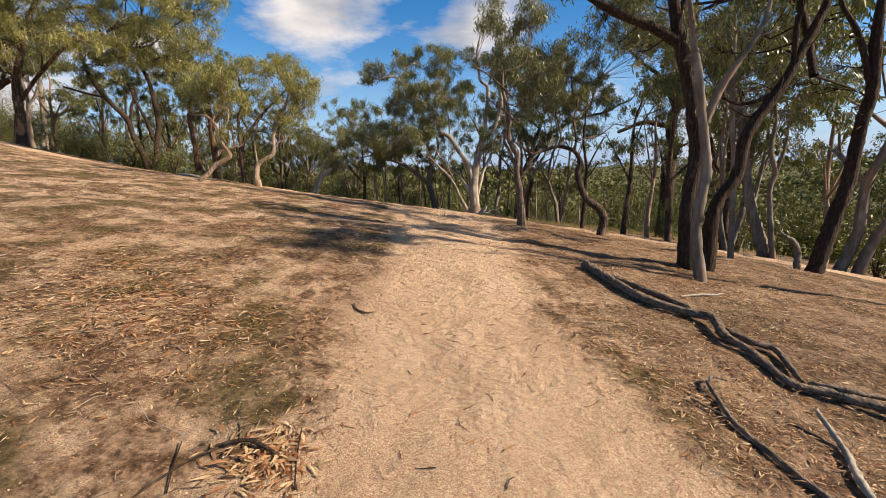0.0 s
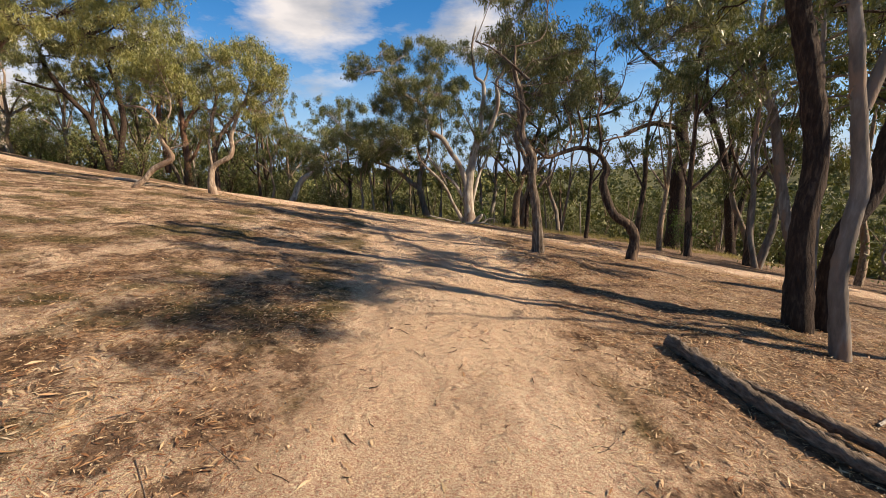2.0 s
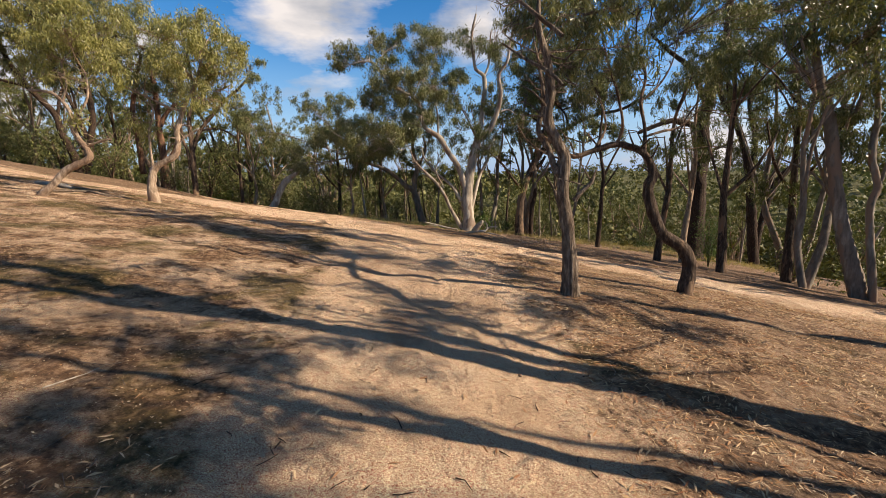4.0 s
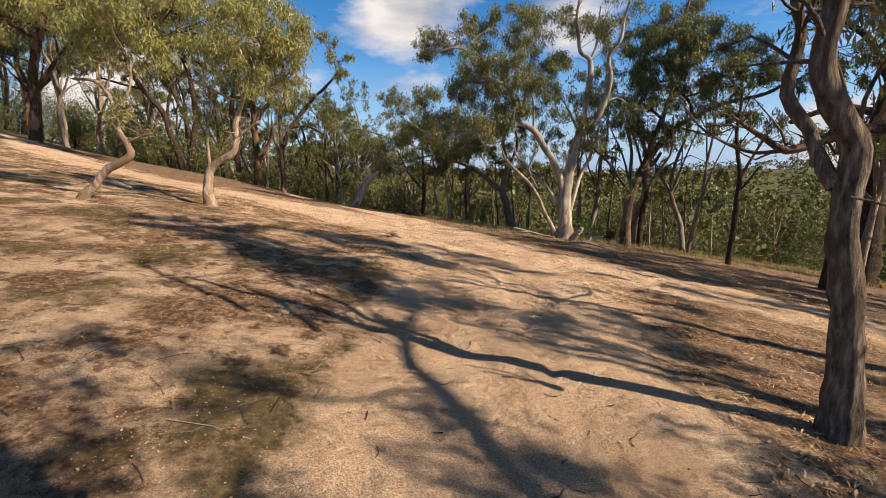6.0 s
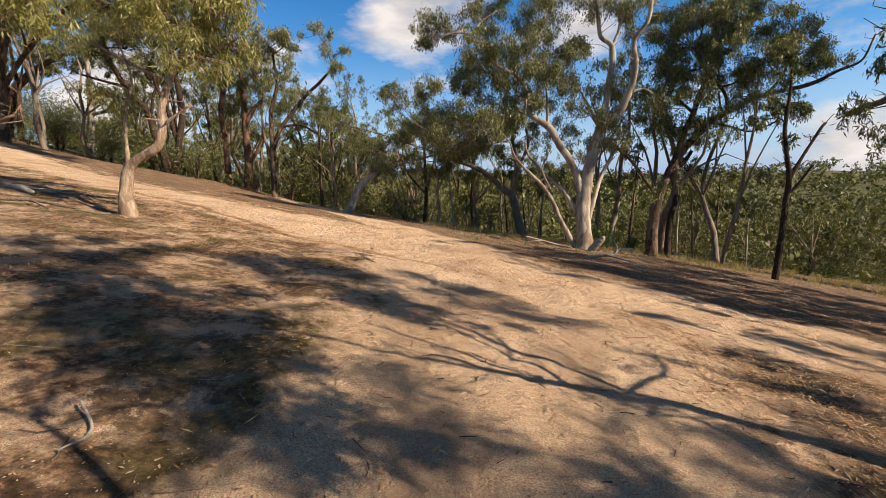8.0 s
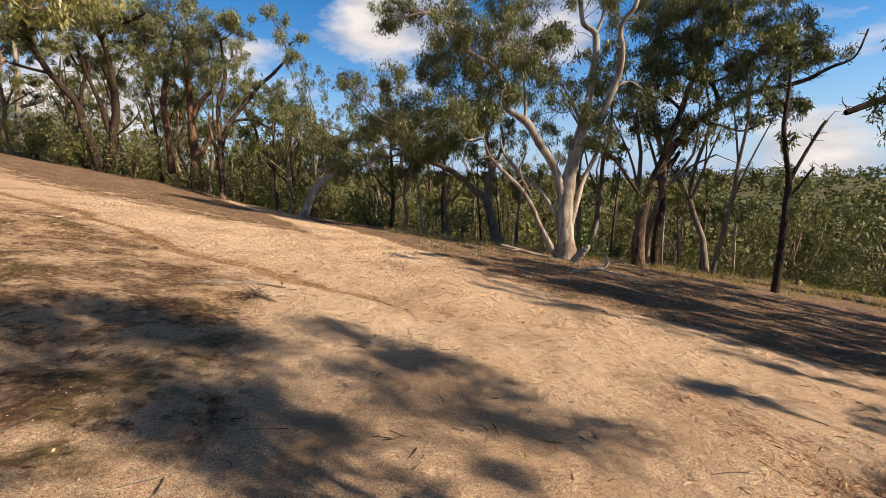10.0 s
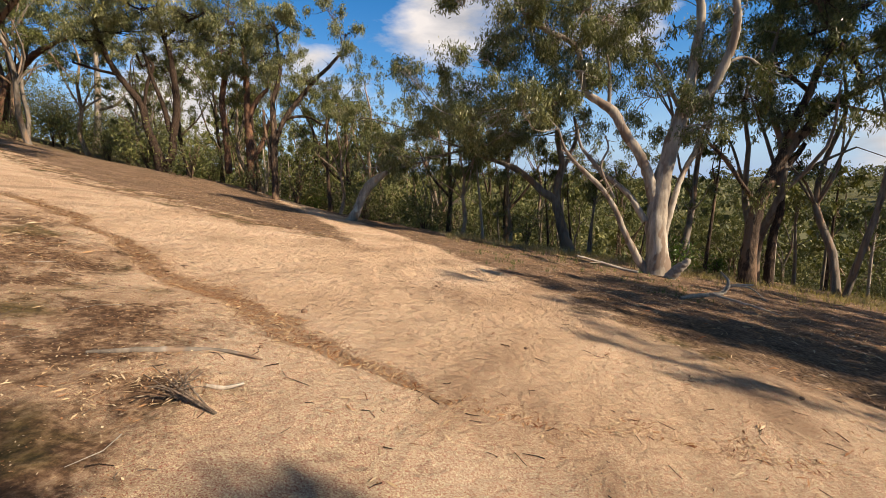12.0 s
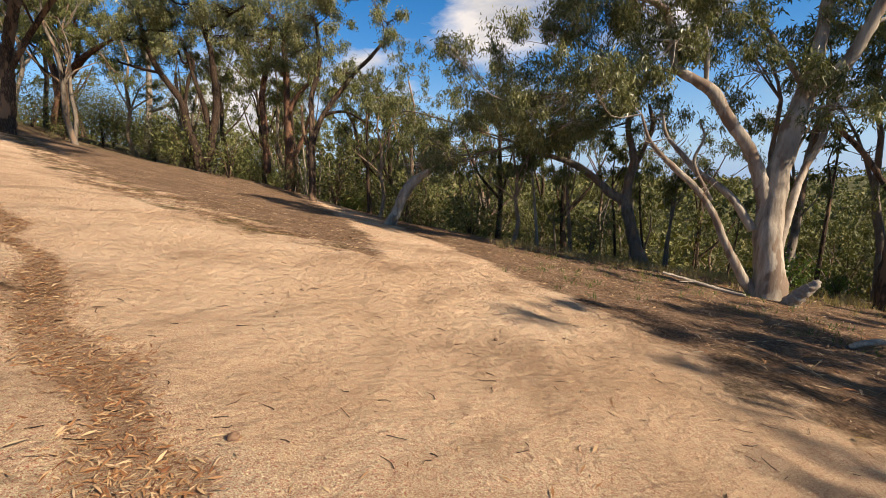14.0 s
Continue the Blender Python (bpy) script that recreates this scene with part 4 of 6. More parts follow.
eucalypt((-21.5, 43), [
    [(-0.13, 0.09, -0.15, 0.325), (-0.17, 0.36, 2.51, 0.271), (-0.4, 0.64, 4.61, 0.232), (-0.55, 0.9, 6.49, 0.194), (-0.7, 1.13, 8.14, 0.194), (-1.05, 1.4, 10.29, 0.116)],
    [(-0.37, 0.69, 4.92, 0.194), (0.18, 0.96, 6.07, 0.155), (0.93, 1.2, 6.83, 0.116)],
    [(-1.63, -0.09, 1.17, 0.232), (-1.95, 0.25, 3.78, 0.194), (-2.3, 0.55, 6.08, 0.194), (-2.04, 0.94, 8.38, 0.155), (-1.63, 1.36, 10.67, 0.116)],
    [(-0.08, 0.27, 1.85, 0.155), (0.62, 0.56, 3, 0.116), (0.98, 0.8, 4.15, 0.097), (1.09, 0.9, 4.72, 0.077)],
], [
    (-0.73, 0.3, 11.01, 2.5, 2.08), (-0.43, 1.97, 10.04, 1.98, 1.76), (-0.07, 0.35, 7.43, 1.48, 1.48), (-1.87, -0.01, 9.57, 1.67, 1.67), (0.91, 1.42, 8.36, 1.08, 1.3),
    (-1.35, 0.75, 12.6, 2.52, 1.68), (-5.07, 2.34, 11.53, 2.04, 1.59),
], 28, BARK_RED, 0.19, 0.05, 1.2, 'cluster of orange-brown eucalyptus stems with drooping crown', 1.0)
eucalypt((-25.87, 40.54), [
    [(-0.37, -0.02, -0.15, 0.382), (-0.94, 0.1, 1.69, 0.255), (-1.58, 0.21, 3.06, 0.218), (-1.96, 0.35, 4.43, 0.218), (-2.99, 0.36, 5.62, 0.182), (-3.98, 0.38, 6.82, 0.182), (-4.99, 0.48, 8.55, 0.145), (-5.6, 0.66, 10.42, 0.109)],
    [(-0.3, 0, 0.32, 0.327), (0.22, 0.21, 1.11, 0.255), (0.3, 0.43, 2.48, 0.218), (0.48, 0.73, 4.24, 0.218), (0.11, 1.03, 6.58, 0.182), (-0.2, 1.18, 7.95, 0.145), (-0.62, 1.26, 8.92, 0.145), (-1.12, 1.46, 10.76, 0.109)],
    [(0.23, 0.43, 2.55, 0.182), (0.01, 0.44, 2.88, 0.182), (-0.42, 0.58, 4.25, 0.145), (-1.24, 0.71, 6.01, 0.109), (-1.66, 0.82, 7.16, 0.109), (-2.33, 0.93, 8.61, 0.073)],
    [(-1.78, 0.38, 4.43, 0.109), (-1.63, 0.62, 5.8, 0.109), (-1.26, 0.83, 6.8, 0.091), (-1.51, 0.86, 7.24, 0.073), (-2.01, 0.73, 6.99, 0.073), (-2.68, 0.82, 8.25, 0.073)],
    [(-0.54, 1.27, 8.88, 0.109), (0.88, 1.63, 9.67, 0.091), (2.3, 1.97, 10.38, 0.073)],
    [(-3.72, 0.37, 6.46, 0.109), (-5.17, 0.18, 6.82, 0.091), (-6.97, -0.03, 7.37, 0.073)],
], [
    (-4.05, -0.63, 9.89, 2.52, 1.55), (-2.49, 1.39, 10.99, 2.86, 1.84), (-4.14, 1.48, 9.39, 1.88, 1.17), (1.14, 1.41, 10.09, 2.42, 1.61), (1.31, 2.87, 8.79, 1.92, 1.19),
    (-2.28, 0.81, 8.05, 1.42, 0.73), (-5.89, -0.33, 8.77, 1.79, 0.99), (0.12, 1.43, 12.01, 3.21, 1.61), (-2.3, -0.87, 11.27, 3.01, 1.51), (1.38, 1.37, 8.37, 1.22, 0.81),
], 29, BARK_DARK, 0.2, 0.052, 1.3, 'twin-trunked dark eucalyptus rising from one base', 1.5)
eucalypt((-43.02, 49.28), [
    [(0.08, -0.05, -0.15, 0.37), (-0.01, 0.29, 1.89, 0.302), (-0.01, 0.66, 4.32, 0.277), (-0.15, 0.96, 6.46, 0.251), (-0.34, 1.22, 8.35, 0.201), (-0.74, 1.6, 11.24, 0.151)],
    [(0.05, 0.61, 3.93, 0.151), (1.77, 0.97, 4.41, 0.126), (2.55, 1.21, 5.11, 0.101)],
], [
    (0.11, 0.43, 10.8, 3.27, 2.18), (-0.05, 2.91, 10.65, 2.32, 1.74), (-4.73, 2.06, 9.67, 2.91, 2.33), (-0.28, 1.97, 13.22, 3.94, 2.25),
], 30, BARK_GUM, 0.28, 0.08, 1.4, 'white-trunked gum standing further up the slope', 1.0)
eucalypt((-7.79, 18.92), [
    [(0.02, 0.01, -0.15, 0.163), (-0.04, 0.07, 0.41, 0.12), (0.02, 0.15, 0.88, 0.096), (0.31, 0.2, 1.11, 0.084), (0.64, 0.24, 1.3, 0.084), (0.71, 0.31, 1.67, 0.072), (0.68, 0.36, 1.99, 0.072), (0.8, 0.43, 2.39, 0.06), (0.97, 0.52, 2.86, 0.06), (1.21, 0.6, 3.27, 0.048), (1.37, 0.7, 3.86, 0.036)],
    [(0.02, 0.15, 0.89, 0.048), (-0.05, 0.22, 1.35, 0.036), (-0.09, 0.33, 2, 0.03), (0.03, 0.43, 2.55, 0.024), (-0.2, 0.52, 3.14, 0.018)],
    [(0.71, 0.31, 1.67, 0.036), (1, 0.36, 1.87, 0.024), (1.32, 0.4, 2.06, 0.018)],
    [(0.85, 0.46, 2.54, 0.036), (0.4, 0.47, 2.69, 0.03), (-0.2, 0.49, 2.99, 0.024), (-0.8, 0.52, 3.29, 0.018)],
], [
    (1.57, 0, 4.01, 1.02, 0.71), (2, 0.32, 3.55, 0.97, 0.57), (1.6, 0.27, 2.92, 0.74, 0.43), (0.65, 0.4, 4.55, 0.89, 0.57), (2.47, 0.52, 4.07, 0.66, 0.57),
    (2.04, 0.96, 3.34, 0.6, 0.48), (1.23, 0.24, 3.47, 0.73, 0.57), (0.46, 0.3, 3.64, 0.49, 0.49), (1.45, 1.46, 4.94, 0.97, 0.61), (0.78, 1.02, 5.24, 1.18, 0.59),
    (-0.25, 0.62, 1.99, 0.43, 0.34), (-0.46, 0.32, 2.39, 0.42, 0.33),
], 31, BARK_TAN, 0.125, 0.026, 1.05, 'crooked small eucalyptus with kinked trunk and drooping crown', 2.0, LEAF_SUNLIT_OLIVE)
eucalypt((-8.79, 16.64), [
    [(-0.15, -0.01, -0.15, 0.114), (0.11, 0.05, 0.27, 0.085), (0.38, 0.11, 0.57, 0.085), (0.67, 0.15, 0.72, 0.085), (0.94, 0.19, 0.89, 0.073), (0.84, 0.22, 1.11, 0.06), (0.67, 0.25, 1.34, 0.06), (0.55, 0.29, 1.6, 0.06), (0.51, 0.34, 1.93, 0.048), (0.34, 0.38, 2.18, 0.036), (0.07, 0.4, 2.4, 0.036), (-0.42, 0.39, 2.46, 0.024)],
    [(0.51, 0.32, 1.8, 0.036), (0.79, 0.37, 2.03, 0.03), (0.91, 0.44, 2.39, 0.024), (0.85, 0.52, 2.87, 0.018)],
    [(0.84, 0.22, 1.11, 0.03), (1.03, 0.24, 1.2, 0.024), (1.4, 0.28, 1.31, 0.018)],
    [(0.34, 0.38, 2.18, 0.024), (0.43, 0.46, 2.63, 0.024), (0.31, 0.53, 3.11, 0.018)],
], [
    (-0.37, 1.03, 3.44, 0.85, 0.57), (0.64, 0.8, 3.52, 0.83, 0.62), (1.34, 0.79, 3.04, 0.55, 0.42), (-0.36, 0.65, 2.8, 0.55, 0.25), (0.55, 0.48, 2.75, 0.47, 0.27),
    (0.89, 0.02, 3.7, 1.01, 0.51), (0.78, 0.19, 1.66, 0.29, 0.24), (0.98, 1.07, 3.95, 0.7, 0.49),
], 32, BARK_TAN, 0.125, 0.026, 1.15, 'small crooked eucalyptus leaning out of the slope', 2.5, LEAF_SUNLIT_OLIVE)
eucalypt((-30.9, 32.6), [
    [(0.68, 0.18, -0.2, 0.37), (0.7, 0.47, 2.07, 0.289), (0.52, 0.72, 3.81, 0.257), (0.79, 1.13, 6.03, 0.225), (1.23, 1.57, 8.24, 0.192), (2.13, 2.15, 10.76, 0.129)],
    [(0.75, 0.61, 2.86, 0.129), (1.92, 1.14, 4.75, 0.129), (3.78, 1.85, 6.94, 0.112), (5.65, 2.37, 7.87, 0.096), (7.57, 2.52, 6.57, 0.081)],
    [(0.79, 1.13, 6.03, 0.129), (-0.64, 1, 6.99, 0.096), (-2.22, 0.81, 7.66, 0.096)],
    [(1, 1.37, 7.29, 0.129), (2.79, 2.02, 9.17, 0.129), (4.99, 2.55, 9.78, 0.096), (7.2, 2.96, 9.75, 0.081)],
], [
    (6.88, 0.05, 9.93, 4.29, 2.379), (10.76, -0.16, 9.39, 3.796, 2.613), (14.96, -3.16, 7.66, 2.184, 1.963), (4.97, -1.29, 10.32, 4.108, 2.054), (2.11, -1.16, 8.5, 3.237, 1.846),
    (0.3, -1.69, 9.53, 3.172, 2.262), (9.61, -1.52, 7.07, 2.769, 1.378), (4.29, -2.73, 6.51, 2.678, 1.118), (-0.44, -2.31, 6.72, 2.249, 1.352), (15.3, -1.64, 9.97, 2.262, 1.807),
    (12.36, -3.56, 10.09, 3.822, 1.703), (4.54, 1.07, 13.52, 4.823, 1.924), (-2.39, -0.57, 9.55, 2.808, 2.808), (3.04, -4.55, 6.11, 2.522, 1.69), (5.68, -0.49, 7.81, 3.315, 1.898),
    (12.6, -1.01, 6.73, 2.821, 1.872), (16.57, -2.21, 8.27, 1.352, 1.573), (9.87, -4.82, 5.19, 2.522, 1.261), (1.37, 0.21, 10.89, 4.29, 1.911), (0.35, -4.21, 5.54, 2.132, 1.287),
    (13.6, -1.73, 4.98, 2.08, 1.391), (11.18, -2.51, 5.26, 2.262, 1.131),
], 33, BARK_BROWN, 0.2, 0.046, 0.95, 'tall spreading eucalyptus overhanging the slope', 2.5, LEAF_SUNLIT_OLIVE)
eucalypt((-42, 41.5), [
    [(0, 0, -0.15, 0.42), (0.3, 0, 1.3, 0.36), (0.7, 0.1, 2.5, 0.33), (1.6, 0.1, 3.8, 0.3), (2.9, 0.2, 4.7, 0.26), (4.4, 0.1, 5.3, 0.2), (6.0, 0.3, 5.9, 0.14), (7.4, 0.2, 6.1, 0.08)],
    [(0.6, 0.1, 2.3, 0.3), (0.3, 0.2, 4.2, 0.25), (-0.3, 0.3, 6.2, 0.2), (-0.1, 0.5, 8.4, 0.14), (-0.6, 0.6, 10.6, 0.08)],
    [(2.7, 0.2, 4.6, 0.15), (3.3, 0.3, 6.2, 0.12), (3.2, 0.2, 7.8, 0.08)],
    [(0, 0.2, 5.2, 0.14), (-1.6, 0.3, 6.4, 0.1), (-3.2, 0.2, 7.2, 0.06)],
], [
    (-0.5, 0.4, 10.2, 2.6, 1.5), (-3.2, 0.2, 7.6, 2.1, 1.2), (1.6, 0, 9.2, 2.3, 1.3), (3.6, 0.3, 8.2, 2.3, 1.2), (5.8, 0.2, 7.4, 2.0, 1.1), (7.6, 0.2, 6.6, 1.7, 0.9),
    (-2.4, 0.6, 9.4, 2.2, 1.2), (-4.6, 0.4, 6.0, 1.5, 0.9), (0.2, -0.8, 7.2, 1.7, 0.8), (4.4, -0.6, 9.8, 2.2, 1.1), (-1.0, 0, 12.2, 2.4, 1.2), (2.2, 0.2, 11.6, 2.2, 1.1),
], 39, BARK_RED, 0.2, 0.05, 1.2, 'leaning reddish-barked eucalyptus with a long low limb', 1.5)
eucalypt((16.93, 33.57), [
    [(-0.08, 0.03, -0.15, 0.66), (0.23, 0.49, 3.07, 0.511), (0.4, 0.87, 5.44, 0.472), (0.79, 1.09, 6.87, 0.432), (0.67, 1.36, 8.5, 0.393), (1.21, 1.62, 10.15, 0.354), (1.36, 1.84, 11.59, 0.314), (2.02, 2.05, 12.97, 0.236), (2.55, 2.42, 15.33, 0.196), (2.85, 2.84, 18, 0.118)],
    [(0.55, 1.36, 8.42, 0.196), (-0.51, 1.43, 8.67, 0.196), (-1.45, 1.48, 8.77, 0.157), (-3.35, 1.43, 8.1, 0.118)],
    [(0.97, 1.58, 9.89, 0.196), (0.34, 1.86, 11.45, 0.157), (-0.15, 2.01, 12.31, 0.157), (-1.35, 2.21, 13.26, 0.118), (-2.73, 2.47, 14.61, 0.079)],
    [(0.82, 1.08, 6.79, 0.118), (1.81, 1.1, 7.08, 0.079), (2.8, 1.12, 7.45, 0.059)],
    [(1.53, 1.88, 11.82, 0.118), (3.12, 2.01, 12.95, 0.118), (4.31, 2, 13.13, 0.079)],
], [
    (-2.09, 1.33, 14.63, 1.7, 1.7), (-0.43, 1.56, 14.69, 1.71, 1.5), (2.68, 2.99, 16.22, 2.23, 1.78), (4.45, 2.44, 14.92, 1.55, 1.55), (-0.2, 2.36, 11.56, 1.34, 0.89),
    (2.33, 3.1, 13.61, 1.59, 1.13), (3.55, 1.44, 12.81, 1.3, 0.86), (-2.88, 1.45, 16.09, 1.69, 1.48),
], 34, BARK_DARK, 0.24, 0.065, 1.3, 'tall dark furrowed eucalyptus with a broken side limb', 2.0)
eucalypt((22, 36), [
    [(0.63, -0.01, -0.15, 0.359), (0.58, 0.58, 3.68, 0.299), (0.36, 1.13, 7.02, 0.256), (-0.23, 1.53, 9.35, 0.214), (-1.21, 1.86, 11.18, 0.171), (-1.73, 2.15, 12.83, 0.128)],
    [(0.78, 0.13, 0.98, 0.256), (1.2, 0.39, 2.66, 0.214), (2.29, 0.82, 5.47, 0.214), (4.17, 1.05, 7.25, 0.128)],
    [(0.46, 0.9, 5.62, 0.171), (0.95, 1.37, 8.57, 0.171), (0.58, 1.79, 11.11, 0.128), (1.07, 2.19, 13.63, 0.107)],
    [(-0.23, 1.53, 9.35, 0.128), (-0.87, 2.12, 12.82, 0.128), (-0.38, 2.58, 15.76, 0.085)],
], [
    (1.27, 2.89, 11.69, 1.73, 1.73), (1.07, 0.83, 12.55, 1.62, 1.15), (3.5, 2.39, 8.18, 2.23, 1.39), (0.48, 0.83, 9.76, 1.31, 1.31), (-0.27, 2.69, 12.51, 1.46, 1.37),
    (2.94, 3.15, 15.07, 1.96, 1.47), (0.84, 3.36, 15.14, 1.72, 1.47), (1.68, 2.88, 17.05, 2.16, 1.68), (1.42, 1.88, 7.33, 1.37, 0.98),
], 35, BARK_DARK, 0.24, 0.065, 1.4, 'multi-stemmed eucalyptus with dense bright green crown', 1.0)
eucalypt((15.5, 21), [
    [(0.08, 0.13, -0.15, 0.293), (-0.6, 0.43, 2.5, 0.232), (-0.83, 0.75, 4.45, 0.209), (-0.99, 1.1, 6.56, 0.186), (-1.27, 1.28, 7.6, 0.163), (-1.5, 1.62, 9.62, 0.116), (-1.34, 1.91, 11.45, 0.093)],
    [(-1.23, 1.26, 7.51, 0.093), (-1.54, 1.34, 7.9, 0.093), (-1.89, 1.38, 8.11, 0.07), (-2.47, 1.39, 8.03, 0.046)],
    [(-1.09, 1.27, 7.55, 0.093), (-0.61, 1.32, 7.95, 0.093), (0.25, 1.32, 8.14, 0.07), (1.48, 1.29, 8.19, 0.046)],
], [
    (-1.41, 1.23, 10.36, 1.14, 1.01), (0.11, 1.91, 10.13, 1.06, 1.06), (-1.92, 1.29, 8.88, 0.9, 0.72), (0.54, 1.97, 9.03, 0.94, 0.67), (-0.26, 2.61, 12.15, 1.61, 1.08),
    (-0.44, 1.09, 6.84, 0.91, 0.65), (-0.17, 0.94, 5.47, 1.04, 0.73),
], 36, BARK_PALE, 0.16, 0.04, 1.4, 'leaning pale eucalyptus with reddish patches below the track', 1.0)
eucalypt((16.5, 20.5), [
    [(-0.84, 0.17, -0.15, 0.143), (-1.03, 0.56, 3.23, 0.113), (-0.74, 0.71, 4.19, 0.113), (-0.92, 0.89, 5.29, 0.113), (-0.68, 1.11, 6.65, 0.091), (-0.7, 1.44, 8.69, 0.091), (-0.52, 1.74, 10.59, 0.068), (-0.29, 1.98, 12.08, 0.045)],
    [(-0.74, 0.68, 4.03, 0.068), (-0.21, 0.92, 5.59, 0.057), (-0.06, 1.13, 6.93, 0.045)],
    [(-0.96, 0.4, 2.24, 0.045), (-0.61, 0.48, 2.8, 0.045)],
], [
    (-1.1, 1.04, 9.89, 0.86, 0.98), (-0.6, 0.91, 8.61, 0.74, 0.74), (0.31, 2, 11.24, 1.28, 1.03), (-0.85, 1.29, 7.84, 0.63, 0.63),
], 37, BARK_PALE, 0.16, 0.035, 1.2, 'thin pale eucalyptus with wavy trunk', 1.0)
# Added tree that stays out of view and throws shade over the path start.
eucalypt((8.8, 7.0), [
    [(0, 0, -0.15, 0.12), (0.1, 0, 2.1, 0.096), (-0.1, 0.2, 3.6, 0.084), (0.1, 0.1, 5.1, 0.06), (0, 0, 6.8, 0.03)],
    [(-0.1, 0.2, 3.4, 0.048), (-0.51, 0.8, 4.8, 0.036), (-0.75, 1.4, 6.2, 0.018)],
    [(0, 0.1, 4, 0.048), (0.8, -0.6, 5.4, 0.03), (1.2, -1, 6.6, 0.018)],
    [(0.05, 0.1, 4.6, 0.036), (-0.48, -0.7, 5.8, 0.024), (-0.66, -1.2, 6.8, 0.012)],
], [
    (-2.7, 0.7, 6.2, 1.02, 0.8), (-2.1, -0.4, 7, 1.02, 0.8), (-0.9, -0.8, 7.4, 1.02, 0.8), (-2.4, -2, 6.8, 1.02, 0.8), (-3.5, -0.6, 6, 0.85, 0.7),
    (-1.5, 1.4, 6.6, 0.94, 0.7), (-3.7, 1.4, 7, 0.85, 0.7),
], 38, BARK_DARK, 0.13, 0.03, 0.6, 'unseen dark eucalyptus added beside the path start for its shade', 1.0)


# ---- forest on the far slopes ----


def forest_shape(seed, height, lean, spread, stems=1):
    """Limbs and foliage masses of an ordinary forest gum."""
    rng = np.random.default_rng(seed)
    limbs, blobs = [], []
    for s in range(stems):
        ox, oy = rng.uniform(-0.5, 0.5, 2) * (s > 0)
        tilt = np.array([lean * rng.uniform(-1, 1), lean * rng.uniform(-1, 1)])
        r = 0.016 * height * rng.uniform(0.7, 1.2)
        pts, p = [], np.array([ox, oy, -0.1])
        for k in range(6):
            pts.append((*p, r * (1 - 0.15 * k)))
            p = p + np.array([*(tilt * height / 6 + rng.standard_normal(2) * 0.05 * height / 6 * 3), height / 6.6])
        limbs.append(pts)
        for k in range(4):
            a = np.array(pts[rng.integers(2, 5)])
            ang = rng.uniform(0, 2 * math.pi)
            out = spread * rng.uniform(0.5, 1.0)
            up = height * rng.uniform(0.12, 0.34)
            q = a[:3] + (math.cos(ang) * out, math.sin(ang) * out, up)
            m = (a[:3] + q) / 2 + (rng.standard_normal(3) * 0.2)
            limbs.append([(*a[:3], a[3] * 0.6), (*m, a[3] * 0.45), (*q, a[3] * 0.22)])
            for j in range(2):
                blobs.append((*(q + rng.standard_normal(3) * 0.12 * height * np.array((0.8, 0.8, 0.5)) + (0, 0, 0.3)), spread * rng.uniform(0.32, 0.55), spread * rng.uniform(0.22, 0.4)))
        blobs.append((pts[-1][0], pts[-1][1], pts[-1][2] + 0.2, spread * 0.5, spread * 0.4))
    return limbs, blobs


FOREST = []
for k, (h, lean, spread, stems, mat, label) in enumerate((
        (10, 0.10, 2.3, 1, BARK_TAN, "forest eucalyptus with tan trunk and olive crown"),
        (11, 0.16, 2.6, 1, BARK_PALE, "forest eucalyptus with pale trunk and open crown"),
        (9, 0.12, 2.2, 2, BARK_PALE, "two-stemmed forest eucalyptus with grey trunks"),
        (12, 0.06, 2.0, 1, BARK_PALE, "tall thin pale-trunked forest eucalyptus"),
        (8, 0.18, 2.4, 1, BARK_BROWN, "low spreading forest eucalyptus with dense crown"),
        (10, 0.10, 2.0, 3, BARK_TAN, "several-stemmed forest eucalyptus with thin trunks"))):
    FOREST.append((h, label, mat, *forest_shape(100 + k, h, lean, spread, stems)))
TALL = []
for k, (lean, spread, stems, mat, label) in enumerate(((0.1, 2.6, 1, BARK_TAN, "tall eucalyptus with slender trunk and olive crown"), (0.14, 2.4, 2, BARK_PALE, "tall eucalyptus with two pale stems"), (0.08, 2.9, 1, BARK_BROWN, "tall eucalyptus with brown trunk and dense crown"))):
    TALL.append((13, label, mat, *forest_shape(120 + k, 13, lean, spread, stems)))

rng = np.random.default_rng(77)
spots = []


def room(x, y, gap):
    if all((x - a) ** 2 + (y - b) ** 2 > gap * gap for a, b in spots):
        spots.append((x, y))
        return True
    return False


made = {}


def forest_tree(x, y, size, tall=False):
    kinds = TALL if tall else FOREST
    k = int(rng.integers(len(kinds)))
    h, label, mat, limbs, blobs = kinds[k]
    if (tall, k) not in made:
        leaf = (0.2, 0.045, 0.7) if tall else (0.25, 0.065, 0.7)
        first = eucalypt((x, y), limbs, blobs, 200 + k, mat, *leaf, label, 0.4, LEAF_FAR, True)
        first.name = "forest_tree"
        made[tall, k] = tagged(first, "", "", "trees of the forest")
        return
    s = size / h
    copy_thing(made[tall, k], Matrix.LocRotScale((x, y, float(ground(x, y)) - 0.1), Euler((0, 0, rng.uniform(0, 6.28))), (s * rng.uniform(0.85, 1.15), s * rng.uniform(0.85, 1.15), s)))


# beyond the gums ahead, down into the valley: their tops stay near eye level
for _ in range(2600):
    x, y = rng.uniform(-8, 75), rng.uniform(39, 120)
    if y < 40 - 0.12 * min(max(x, 0), 40) + 3 or len(spots) > 118 or not room(x, y, 2.2 + 0.028 * y):
        continue
    forest_tree(x, y, float(np.clip(1.0 + rng.uniform(-1.6, 0.8) - ground(x, y), 3.5, 12)))
